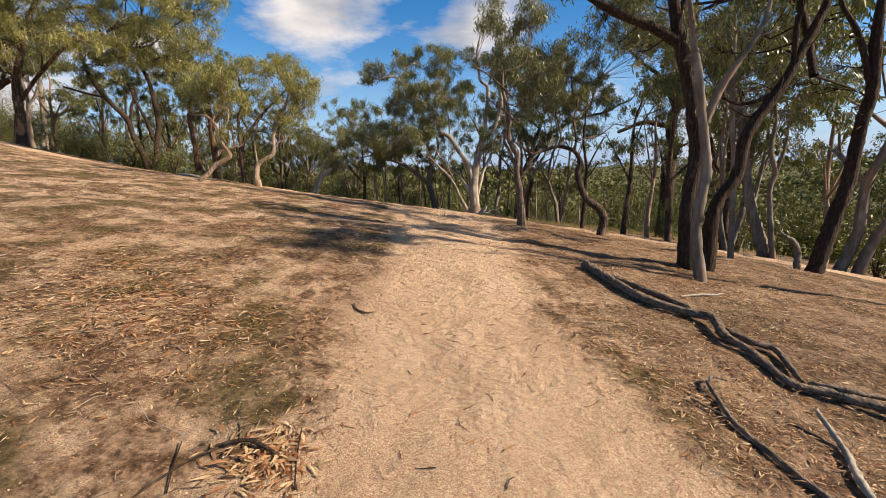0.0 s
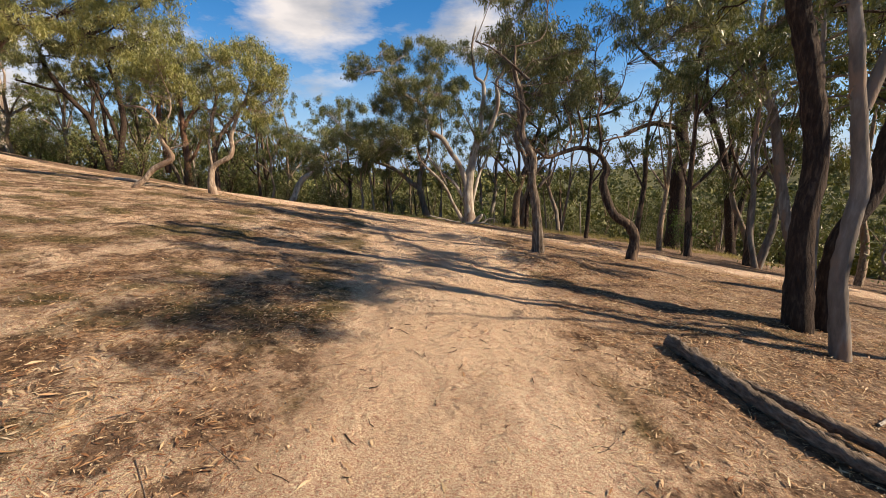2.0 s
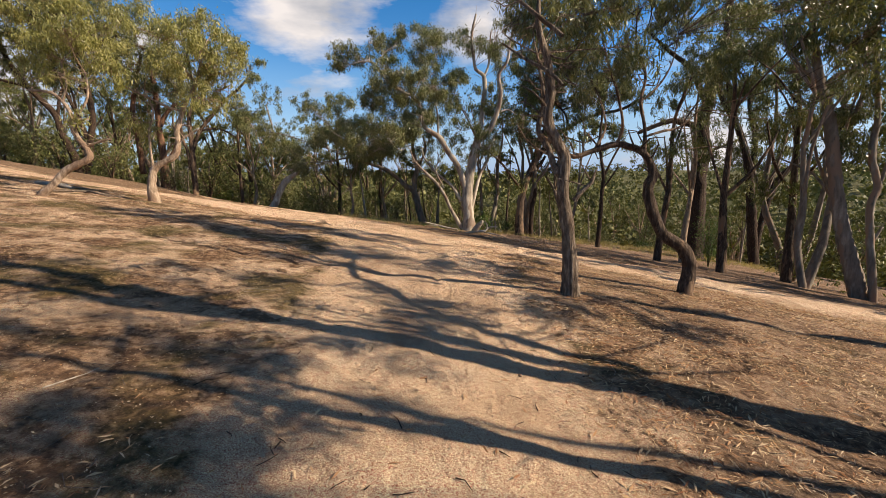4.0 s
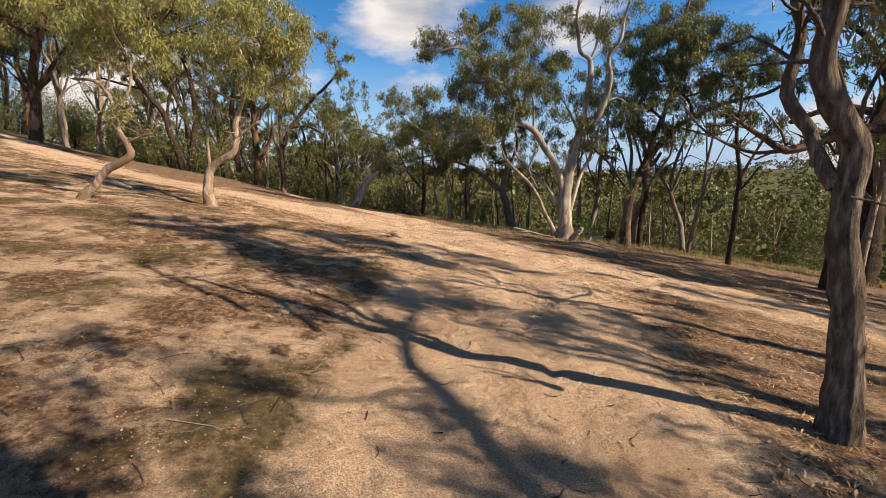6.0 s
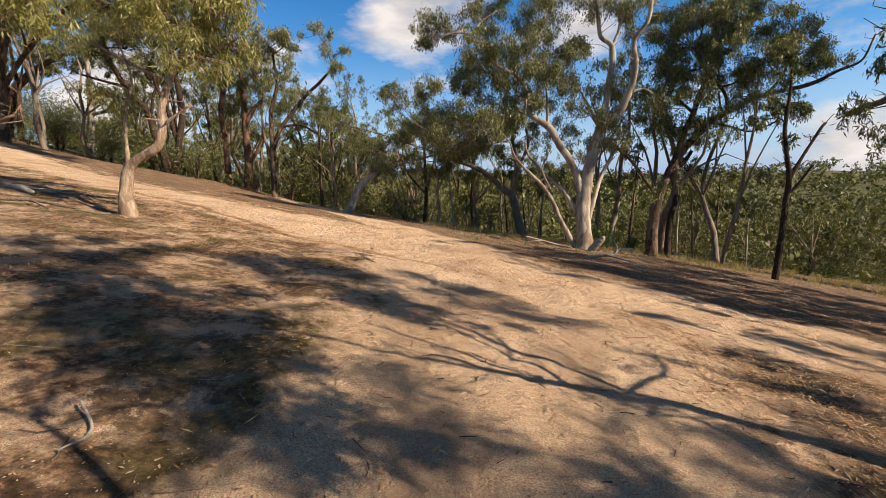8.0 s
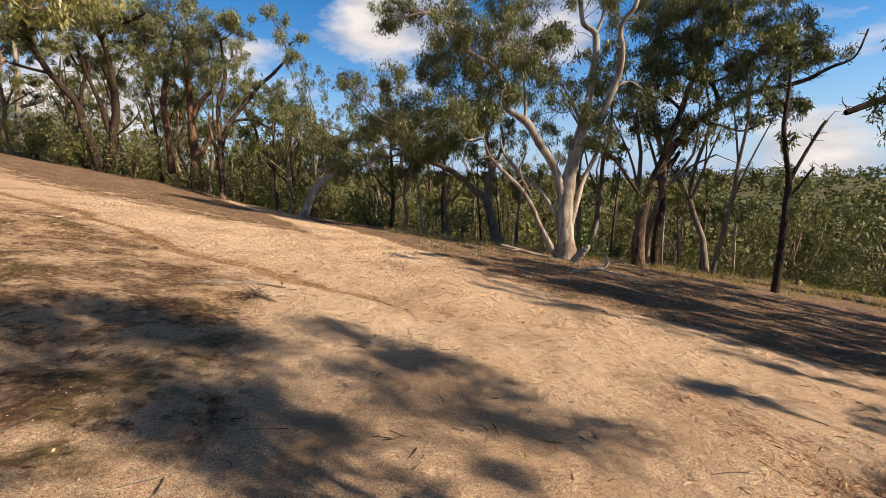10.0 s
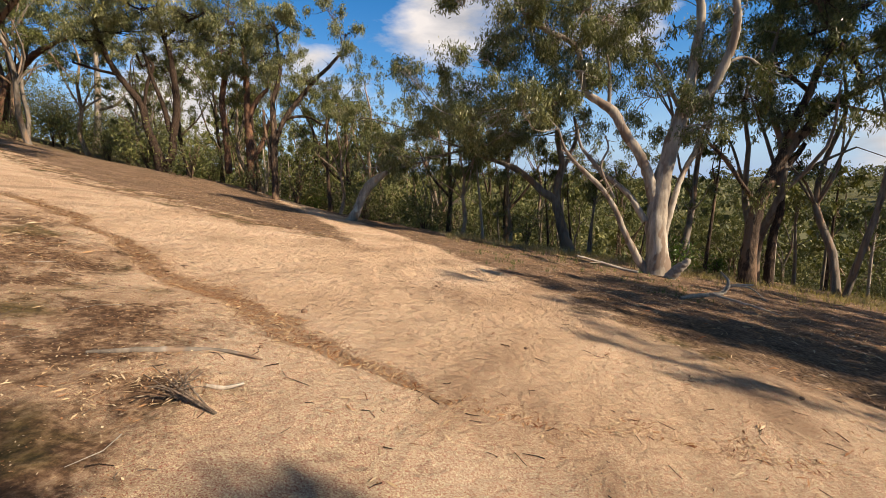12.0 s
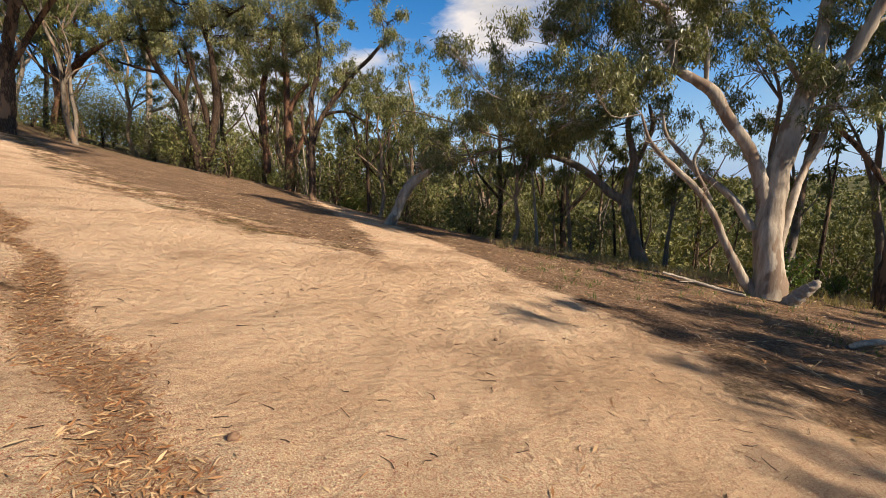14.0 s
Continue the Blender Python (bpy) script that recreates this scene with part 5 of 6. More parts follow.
# behind the track on the upper side
left = len(spots)
for _ in range(2600):
    x, y = rng.uniform(-75, -3), rng.uniform(38, 105)
    if y < 44 + 0.42 * max(0, -x - 8) or len(spots) > left + 56 or not room(x, y, 3.2 + 0.02 * y):
        continue
    forest_tree(x, y, rng.uniform(7.5, 14.5))
# tall trees close behind the spur
for x, y, size in ((-4, 44, 14), (-7.5, 42.5, 12), (-9, 47, 15), (-13, 44, 13), (-13.5, 40.5, 8), (-16.5, 47, 14), (-2, 49, 15), (-20, 50, 15), (-6, 53, 17), (-11, 52, 16), (-3.5, 40.5, 8), (-6, 39.5, 7), (-15, 42, 9), (-24, 47, 14), (-29, 49, 14), (3, 46, 11), (-22, 44.5, 10)):
    forest_tree(x, y, size, True)
# on the upper slope beside the walk
for x, y, size in ((-34, 38, 12), (-38, 31, 12), (-44, 40, 13), (-50, 36, 12), (-33, 27, 12), (-40, 25, 13), (-25, 22, 11), (-30, 18, 12), (-48, 47, 12), (-55, 50, 13), (-37, 44, 12), (-40, 41, 13), (-33.5, 45, 11), (-46, 43, 13), (-30.5, 47, 12), (-52, 44, 13), (-35, 49, 13)):
    forest_tree(x, y, size, True)
# below the lower track, and behind
left = len(spots)
for _ in range(900):
    x, y = rng.uniform(13, 60), rng.uniform(-10, 45)
    if x < 1.08 * (y - 12) + 4 or along(x, y, TRACK) > -1.2 or len(spots) > left + 30 or (y < 9 and x < 27) or not room(x, y, 3.8):
        continue
    forest_tree(x, y, rng.uniform(8, 13))

# The first seven are added to throw shade on the bank beyond the track.
for x, y, size in ((16, 25, 13), (13.2, 28.5, 12), (18.5, 28, 14), (21, 24, 13), (12.2, 23.8, 11), (14.5, 22.3, 12), (10.8, 26.4, 11), (7.2, 38.2, 13), (9.6, 37, 12), (4.4, 39.8, 12)):
    forest_tree(x, y, size, True)


def sapling(x, y, seed, height):
    rng = np.random.default_rng(seed)
    bend = rng.standard_normal(2) * 0.06 * height
    stem = [(0, 0, -0.1, 0.075), (bend[0] * 0.4, bend[1] * 0.3, height * 0.35, 0.06), (bend[0], bend[1], height * 0.7, 0.045), (bend[0] * 0.8, bend[1] * 1.3, height, 0.02)]
    fork = [(*stem[2][:3], 0.03), (stem[2][0] + 0.4, stem[2][1] - 0.2, height * 0.85, 0.02), (stem[2][0] + 0.6, stem[2][1] - 0.1, height * 0.98, 0.01)]
    tops = [(*stem[3][:3], 0.7, 0.5), (*fork[2][:3], 0.6, 0.4), (stem[2][0] - 0.4, stem[2][1], height * 0.8, 0.5, 0.35)]
    made_one = eucalypt((x, y), [stem, fork], tops, seed, (BARK_PALE, BARK_GUM, BARK_BROWN)[seed % 3], 0.24, 0.07, 1.0, "thin young eucalyptus with bare pole-like stem", 0.3, LEAF_FAR, True)
    made_one.name = "sapling"
    return tagged(made_one, "", "", "young trees of the forest")


POLES = [sapling(-1.5, 40.3, 401, 5.0), sapling(0.6, 40.6, 402, 4.2), sapling(5.0, 40.2, 403, 4.6)]
for _ in range(50):
    x = rng.uniform(-34, 24)
    y = 40.2 + 0.33 * max(0, -x - 6) - 0.12 * min(max(x, 0), 40) + rng.uniform(0, 1) ** 1.5 * 16
    s = rng.uniform(0.75, 1.35) * (1.2 if x < -4 else 0.95)
    copy_thing(POLES[int(rng.integers(3))], Matrix.LocRotScale((x, y, float(ground(x, y)) - 0.05), Euler((rng.uniform(-0.1, 0.1), rng.uniform(-0.1, 0.1), rng.uniform(0, 6.28))), (s, s, s)))

# far woods on the opposite hills
rng = np.random.default_rng(5)
n = 3300
ang, dist = rng.uniform(-1.15, 1.2, n), 58 + 400 * rng.uniform(0, 1, n) ** 1.7
hx, hy = np.sin(ang) * dist, np.cos(ang) * dist
open_slope = (hx < -8) & (dist < 95)
hx, hy, dist = hx[~open_slope], hy[~open_slope], dist[~open_slope]
n = len(hx)
hub = np.stack([hx, hy, ground(hx, hy) + rng.uniform(2.0, 6.0, n)], 1)
tufts, per = 5, 11
heads = hub[:, None] + rng.standard_normal((n, tufts, 3)) * (1.7, 1.7, 1.5)
d = rng.standard_normal((n, tufts, per, 3))
d /= np.linalg.norm(d, axis=3)[..., None]
cent = heads[:, :, None] + d * (1.4, 1.4, 0.9) * rng.uniform(0.4, 1.0, (n, tufts, per, 1))
reach = np.repeat(np.clip(0.3 + 0.0055 * dist, 0.5, 1.2), tufts * per)[:, None]
far_v, far_f = leaf_quads(rng, cent.reshape(-1, 3), reach, reach * 0.75, 0.2)
tagged(new("far_woods", mesh_of("far_woods", far_v, far_f, WOODS)), "olive-green eucalyptus woods covering the hills across the valley", "woods", "", "stuff")

# ---- undergrowth ----


def shrub(x, y, seed, wide, tall, mat, label, leaf=(0.13, 0.045), count=900):
    rng = np.random.default_rng(seed)
    thing = new("shrub")
    thing.location = (x, y, float(ground(x, y)))
    tagged(thing, label, "shrub", "shrubs under the trees")
    stems = Tubes(rng)
    tips = []
    for _ in range(14):
        a = rng.uniform(0, 6.28)
        tip = np.array((math.cos(a) * wide * rng.uniform(0.2, 0.9), math.sin(a) * wide * rng.uniform(0.2, 0.9), tall * rng.uniform(0.5, 1.0)))
        stems.add([(0, 0, -0.05, 0.02), (*(tip * (0.3, 0.3, 0.5)), 0.014), (*tip, 0.005)], 4, 3.0, 0.0)
        tips += [tip, tip * (0.8, 0.8, 0.7), tip * (0.6, 0.6, 0.45)]
    tips = np.array(tips)
    at = tips[rng.integers(0, len(tips), count)] + rng.standard_normal((count, 3)) * (wide * 0.22, wide * 0.22, tall * 0.14)
    at[:, 2] = np.maximum(at[:, 2], 0.08)
    tagged(part("stemwork", stems.mesh("stemwork", BARK_BROWN), thing), "", "", "", "stuff")
    part("foliage", mesh_of("foliage", *leaf_quads(rng, at, *leaf, 0.1), mat), thing)
    return thing


SHRUBS = [shrub(3.6, 36.0, 301, 0.9, 1.5, LEAF_BUSH, "bright green leafy shrub below the large gum", (0.15, 0.055), 700),
          shrub(-2.5, 38.5, 302, 1.4, 2.0, LEAF_FAR, "olive shrub among tree trunks", (0.15, 0.05), 1000),
          shrub(5.5, 37.5, 303, 0.6, 0.8, LEAF_BUSH, "low green shrub at the slope edge", (0.11, 0.04), 600),
          shrub(-20.0, 41.5, 304, 1.0, 2.4, LEAF, "grey-leaved shrub before orange-brown stems", (0.12, 0.045), 1000)]
rng = np.random.default_rng(9)
for _ in range(90):
    x = rng.uniform(-60, 22)
    y = 39.5 + 0.33 * max(0, -x - 6) - 0.12 * min(max(x, 0), 40) + abs(rng.standard_normal()) * 7 + (1.5 if x < 0 else 0)
    s = rng.uniform(0.6, 1.5) * (1.5 if x < -6 else 0.62)
    copy_thing(SHRUBS[int(rng.choice((0, 1, 1, 2, 3)))], Matrix.LocRotScale((x, y, float(ground(x, y)) - 0.03), Euler((0, 0, rng.uniform(0, 6.28))), (s, s, s * rng.uniform(0.8, 1.2))))
for x, y, s in ((-36, 38.5, 0.8), (-39, 37, 1.0), (-42, 40, 1.2), (-40, 33, 1.2), (-32, 43, 0.9), (-38, 46, 1.5), (17.5, 23.5, 1.3), (19, 17, 1.4), (18, 27, 1.2), (22, 22, 1.6), (24, 14, 1.5), (27, 27, 1.5), (20, 9, 1.5), (23, 6, 1.6), (26, 10, 1.7), (21, 13, 1.4), (29, 16, 1.8), (27, 20, 1.7), (31, 23, 1.8), (-8.5, 41, 1.3), (-12.5, 41.5, 1.4), (-18, 43, 1.6), (-24, 40.5, 1.5), (-28, 41, 1.6)):
    copy_thing(SHRUBS[1], Matrix.LocRotScale((x, y, float(ground(x, y)) - 0.03), Euler((0, 0, x)), (s, s, s)))
thicket = shrub(-31.5, 45.5, 312, 2.3, 3.7, LEAF_FAR, "tall olive thicket beyond the litter slope", (0.14, 0.042), 3600)
for x, y, s in ((-35, 44, 1.0), (-38.5, 42.5, 1.1), (-41, 45, 1.2), (-28, 46.5, 0.9), (-45, 44, 1.25), (-36, 49, 1.2), (-43, 38, 1.1), (-48, 50, 1.6), (-53, 47, 1.7), (-57, 52, 1.8), (-47, 55, 1.7), (-40, 53, 1.6), (-60, 46, 1.8), (-33, 52, 1.5), (-27, 52, 1.5), (-21, 51, 1.4), (-15, 47.5, 1.2), (-52, 41, 1.4), (-56, 57, 1.8), (-12, 43.5, 0.9), (-9.5, 46, 1.1), (-6, 43.5, 0.85), (-3, 46.5, 1.1), (-0.5, 43.5, 0.8), (3, 45, 1.0), (6.5, 43, 0.8), (10, 41.5, 0.8), (13.5, 41, 0.9), (17, 40, 0.9), (-17, 46, 1.1), (-20, 48, 1.2), (1, 49, 1.2), (8, 48, 1.2), (15, 46, 1.2), (21, 43, 1.1)):
    copy_thing(thicket, Matrix.LocRotScale((x, y, float(ground(x, y)) - 0.03), Euler((0, 0, x)), (s, s, s)))
shrub(14.2, 27.8, 311, 1.0, 2.3, LEAF_BUSH, "dense dark green upright bush beyond the track", (0.1, 0.03), 2600)


def blades(name, label, xy, tall, mat, per, seed):
    """Tufts of thin upright blades, joined."""
    rng = np.random.default_rng(seed)
    at = np.repeat(xy, per, axis=0) + rng.standard_normal((len(xy) * per, 2)) * 0.07
    n = len(at)
    foot = np.stack([at[:, 0], at[:, 1], ground(at[:, 0], at[:, 1]) - 0.01], 1)
    tip = foot + np.stack([rng.standard_normal(n) * 0.35, rng.standard_normal(n) * 0.35, rng.uniform(0.5, 1.1, n)], 1) * tall
    mid = (foot + tip) / 2 + (0, 0, 0.12 * tall)
    side = rng.standard_normal((n, 3)) * (1, 1, 0)
    side *= 0.006 / (np.linalg.norm(side, axis=1)[:, None] + 1e-9)
    v = np.stack([foot - side, foot + side, mid + side * 0.7, mid - side * 0.7, tip + side * 0.15, tip - side * 0.15], 1).reshape(-1, 3)
    k = np.arange(n)[:, None] * 6
    f = np.concatenate([k + (0, 1, 2, 3), k + (3, 2, 4, 5)])
    return tagged(new(name, mesh_of(name, v, f, mat)), label, "grass", "", "stuff")


rng = np.random.default_rng(21)
ex = rng.uniform(-6, 24, 1500)
edge_xy = np.stack([ex, 36.6 - 0.12 * np.clip(ex, 0, 40) + rng.standard_normal(1500) * 1.3 + 0.3 * np.maximum(0, -ex - 6)], 1)
blades("dry_grass", "sparse dry straw-coloured grass along the slope edge", edge_xy, 0.28, DRY_GRASS, 7, 22)
gxy = np.stack([rng.uniform(-4, 3, 90), rng.uniform(27, 35, 90)], 1)
blades("green_weeds", "small green weeds under the large gum", gxy, 0.16, LEAF_BUSH, 8, 23)

# ---- leaf litter ----


def litter(name, label, count, seed, want, box, length=(0.04, 0.105), mat=None):
    """Curled fallen leaves lying on the ground where want(x, y) gives their share."""
    rng = np.random.default_rng(seed)
    x, y = rng.uniform(box[0], box[1], count * 8), rng.uniform(box[2], box[3], count * 8)
    keep = np.nonzero(rng.uniform(0, 1, count * 8) < want(x, y))[0][:count]
    x, y = x[keep], y[keep]
    n = len(x)
    base = np.stack([x, y, ground(x, y) + rng.uniform(0.003, 0.014, n)], 1)
    a = rng.uniform(0, 2 * math.pi, n)
    tilt = rng.standard_normal(n) * 0.14
    way = np.stack([np.cos(a) * np.cos(tilt), np.sin(a) * np.cos(tilt), np.abs(np.sin(tilt))], 1)
    side = np.stack([-np.sin(a), np.cos(a), rng.standard_normal(n) * 0.3], 1)
    ln = rng.uniform(*length, n)[:, None]
    w = ln * rng.uniform(0.05, 0.1, n)[:, None]
    up = np.array((0, 0, 1.0))
    mid = base + way * ln * 0.5 + up * ln * rng.uniform(-0.02, 0.1, n)[:, None]
    end = base + way * ln
    v = np.stack([base - side * w * 0.15, base + side * w * 0.15, mid + side * w, mid - side * w, end + side * w * 0.12, end - side * w * 0.12], 1).reshape(-1, 3)
    k = np.arange(n)[:, None] * 6
    f = np.concatenate([k + (0, 1, 2, 3), k + (3, 2, 4, 5)])
    return tagged(new(name, mesh_of(name, v, f, mat or DRY_LEAF)), label, "leaf litter", "", "stuff")


def off_path(x, y):
    return np.clip(1.25 - 1.5 * sandy(x, y), 0, 1)


def patchy(x, y):
    return np.clip(0.42 + 1.1 * lattice(x * 0.55, y * 0.55, 12) + 0.5 * lattice(x * 1.9, y * 1.9, 13), 0.04, 1)


litter("leaf_litter", "thick carpet of dry brown leaves under the trees", 60000, 31, lambda x, y: off_path(x, y) * (0.35 + 0.65 * patchy(x, y)), (0.8, 9, 0.8, 19), (0.025, 0.085))
litter("leaf_litter", "drifts of reddish-brown fallen leaves on the slope", 20000, 32, lambda x, y: off_path(x, y) * patchy(x, y) ** 3 * (1 - 0.6 * smooth(6, 11, y)), (-9, -0.5, 0.8, 22), (0.02, 0.075))
litter("leaf_litter", "scattered fallen leaves under the large gum", 14000, 33, lambda x, y: off_path(x, y) * (0.15 + 0.85 * patchy(x, y)), (-22, 9, 20, 40), (0.06, 0.15))
litter("leaf_litter", "russet leaves gathered in a shallow rut", 24000, 34, lambda x, y: np.clip(1.6 * along(x + 0.12 * lattice(x * 2.3, y * 2.3, 14), y + 0.15 * lattice(x * 2.1, y * 2.1, 15), RUT) + 0.25 * lattice(x * 3, y * 3, 4) - 0.1, 0, 1), (-12, 3.5, 18, 24), (0.025, 0.075))
litter("leaf_litter", "thin washed line of bark and leaves across the sand", 2600, 72, lambda x, y: np.clip(1.3 * along(x + 0.1 * lattice(x * 2.6, y * 2.6, 41), y + 0.12 * lattice(x * 2.3, y * 2.3, 42), WASH) + 0.35 * lattice(x * 3, y * 3, 43) - 0.15, 0, 1), (-2, 3, 17, 21), (0.02, 0.07))
litter("leaf_litter", "few stray dry leaves on the sandy path", 3000, 35, lambda x, y: 0.6 * sandy(x, y) * np.clip(0.25 + lattice(x * 1.1, y * 1.1, 28), 0.05, 1), (-7, 6, 1, 27), (0.04, 0.09))


litter("leaf_litter", "small heap of curled red-brown leaves by a stick", 650, 38, lambda x, y: np.exp(-((x + 1.0) ** 2 + (y - 2.2) ** 2) / 0.03), (-1.6, -0.5, 1.7, 2.8), (0.05, 0.13))
litter("leaf_litter", "thick drifts of curled orange and straw leaves", 10000, 40, lambda x, y: off_path(x, y) * np.clip(0.1 + 1.6 * lattice(x * 0.9, y * 1.2, 24), 0.01, 1), (-6.5, -0.8, 1.0, 8.0), (0.018, 0.07))
litter("leaf_litter", "mat of orange-brown leaves on mossy soil", 2600, 39, lambda x, y: np.clip(np.exp(-((x + 2.9) ** 2 / 0.9 + (y - 3.9) ** 2 / 0.5)) + 0.6 * np.exp(-((x + 3.6) ** 2 / 1.2 + (y - 5.2) ** 2 / 0.4)), 0, 1), (-6, -1, 2.5, 6.5), (0.05, 0.13))

litter("leaf_litter", "heap of curled orange-brown leaves on mossy sand", 600, 70, lambda x, y: np.exp(-((x + 3.28) ** 2 / 0.16 + (y - 18.62) ** 2 / 0.06)), (-4.48, -2.08, 17.82, 19.42), (0.025, 0.075))


def flecks(name, label, count, seed, want, box, mat):
    """Tiny chips of bark, leaf and grit lying flat."""
    rng = np.random.default_rng(seed)
    x, y = rng.uniform(box[0], box[1], count * 6), rng.uniform(box[2], box[3], count * 6)
    keep = np.nonzero(rng.uniform(0, 1, count * 6) < want(x, y))[0][:count]
    x, y = x[keep], y[keep]
    n = len(x)
    at = np.stack([x, y, ground(x, y) + 0.006], 1)
    a, s = rng.uniform(0, 6.28, n), rng.uniform(0.003, 0.0095, (n, 1))
    u = np.stack([np.cos(a), np.sin(a), rng.standard_normal(n) * 0.3], 1) * s
    w = np.stack([-np.sin(a), np.cos(a), rng.standard_normal(n) * 0.3], 1) * s * rng.uniform(0.3, 0.8, (n, 1))
    v = np.stack([at - u, at - w, at + u, at + w], 1).reshape(-1, 3)
    return tagged(new(name, mesh_of(name, v, np.arange(4 * n).reshape(-1, 4), mat)), label, "leaf litter", "", "stuff")


flecks("bark_chips", "fine pale chips of bark and leaf on dark soil", 110000, 36, lambda x, y: off_path(x, y) * (0.3 + 0.7 * np.clip(0.5 + lattice(x * 0.8, y * 0.8, 18), 0, 1)), (-8, 5, 0.8, 21), DRY_LEAF)
flecks("bark_chips", "dark crumbs of bark gathered in dents of the sand", 14000, 44, lambda x, y: sandy(x, y) * np.clip(lattice(x * 1.7, y * 1.7, 26) + 0.5 * lattice(x * 4.5, y * 4.5, 27) - 0.25, 0.015, 1), (-6, 5, 1, 26), DEADWOOD)
flecks("bark_chips", "sparse chips on the sandy path", 5000, 37, lambda x, y: sandy(x, y), (-6, 5, 1, 26), DRY_LEAF)


def twigs(name, label, count, seed, want, box, mat, size=(0.05, 0.3)):
    """Thin fallen twigs and bark strips."""
    rng = np.random.default_rng(seed)
    x, y = rng.uniform(box[0], box[1], count * 8), rng.uniform(box[2], box[3], count * 8)
    keep = np.nonzero(rng.uniform(0, 1, count * 8) < want(x, y))[0][:count]
    tubes = Tubes(rng)
    for a, b in zip(x[keep], y[keep]):
        ang, ln, r = rng.uniform(0, 6.28), rng.uniform(*size), rng.uniform(0.0015, 0.0042)
        dx, dy = math.cos(ang) * ln / 2, math.sin(ang) * ln / 2
        bx, by = rng.standard_normal(2) * 0.12 * ln
        pts = [(a - dx, b - dy), (a + bx, b + by), (a + dx, b + dy)]
        tubes.add([(p, q, float(ground(p, q)) + r + 0.004, r * (1.2 - 0.4 * k)) for k, (p, q) in enumerate(pts)], 4, 1.0, 0.1)
    return tagged(new(name, tubes.mesh(name, mat)), label, "twigs", "", "stuff")


twigs("twigs", "thin dark twigs and bark strips in the litter", 1500, 41, lambda x, y: off_path(x, y), (-8, 8, 1, 22), DEADWOOD)
twigs("twigs", "small dark twigs strewn on the sand", 800, 42, lambda x, y: 0.6 * sandy(x, y), (-7, 6, 1, 27), BARK_DARK, (0.03, 0.13))
twigs("twigs", "bleached pale sticks lying among leaves", 260, 43, lambda x, y: off_path(x, y), (-8, 8, 1, 30), BLEACHED, (0.1, 0.5))

# ---- fallen wood ----


def fallen(name, label, category, strands, mat, seed, lift=0.0):
    """A branch or log on the ground. strands: rows of x, y, radius and height of its middle above the ground."""
    rng = np.random.default_rng(seed)
    thing = new(name)
    x0, y0 = strands[0][0][0], strands[0][0][1]
    z0 = float(ground(x0, y0))
    thing.location = (x0, y0, z0)
    for k, rows in enumerate(strands):
        tubes = Tubes(rng)
        tubes.add([(x - x0, y - y0, float(ground(x, y)) - z0 + up, r) for x, y, r, up in rows], 14 if rows[0][2] > 0.03 else 8, 0.045, 0.17)
        part("log_stem" if k == 0 and rows[0][2] > 0.05 else "branch", tubes.mesh("branch", mat), thing)
    return tagged(thing, label, category)



fallen("fallen_log", "long weathered grey-brown fallen branch lying beside the path", "log", [
    [(2.32, 7.16, 0.066, 0.072), (2.43, 6.01, 0.058, 0.068), (2.57, 5.38, 0.048, 0.064), (2.88, 5.07, 0.047, 0.068), (3.07, 4.88, 0.047, 0.111), (2.9, 4.4, 0.043, 0.085), (2.97, 4.12, 0.037, 0.051), (3.0, 3.62, 0.035, 0.051), (3.22, 3.45, 0.035, 0.051), (3.7, 3.1, 0.043, 0.068), (4.4, 2.6, 0.031, 0.068)],
    [(2.45, 6.3, 0.039, 0.085), (2.75, 5.85, 0.047, 0.076), (2.95, 5.37, 0.039, 0.085), (3.0, 5.0, 0.031, 0.102)],
    [(2.97, 4.55, 0.035, 0.102), (3.09, 4.29, 0.035, 0.076), (3.29, 4.19, 0.031, 0.060), (3.17, 3.8, 0.027, 0.051), (3.1, 3.6, 0.016, 0.068)],
    [(3.15, 3.6, 0.027, 0.060), (3.33, 3.42, 0.027, 0.111), (3.7, 3.39, 0.023, 0.085), (4.3, 3.3, 0.016, 0.085)]], DEADWOOD, 51)
fallen("fallen_branch", "bleached pale stick on the leaf litter", "branch", [[(3.32, 6.02, 0.012, 0.02), (3.73, 6.24, 0.016, 0.035), (4.0, 6.35, 0.014, 0.03), (4.26, 6.56, 0.008, 0.04)], [(3.75, 6.25, 0.008, 0.03), (3.95, 6.15, 0.004, 0.05)]], BLEACHED, 52)
fallen("fallen_branch", "curved grey dead branch among leaves", "branch", [[(2.72, 3.02, 0.012, 0.14), (2.72, 2.88, 0.017, 0.07), (2.67, 2.69, 0.02, 0.03), (2.47, 2.33, 0.022, 0.03), (2.4, 1.9, 0.02, 0.03)]], BLEACHED, 53)
fallen("fallen_branch", "knotted thin dead branch along the path edge", "branch", [[(2.15, 3.42, 0.014, 0.05), (2.11, 3.22, 0.018, 0.03), (2.06, 2.9, 0.018, 0.03), (2.09, 2.57, 0.022, 0.03), (2.18, 2.3, 0.024, 0.03), (2.3, 1.7, 0.02, 0.03)], [(2.13, 3.35, 0.01, 0.05), (2.22, 3.47, 0.012, 0.07), (2.38, 3.53, 0.008, 0.03)], [(2.07, 2.95, 0.01, 0.03), (1.9, 3.2, 0.007, 0.03)]], DEADWOOD, 54)
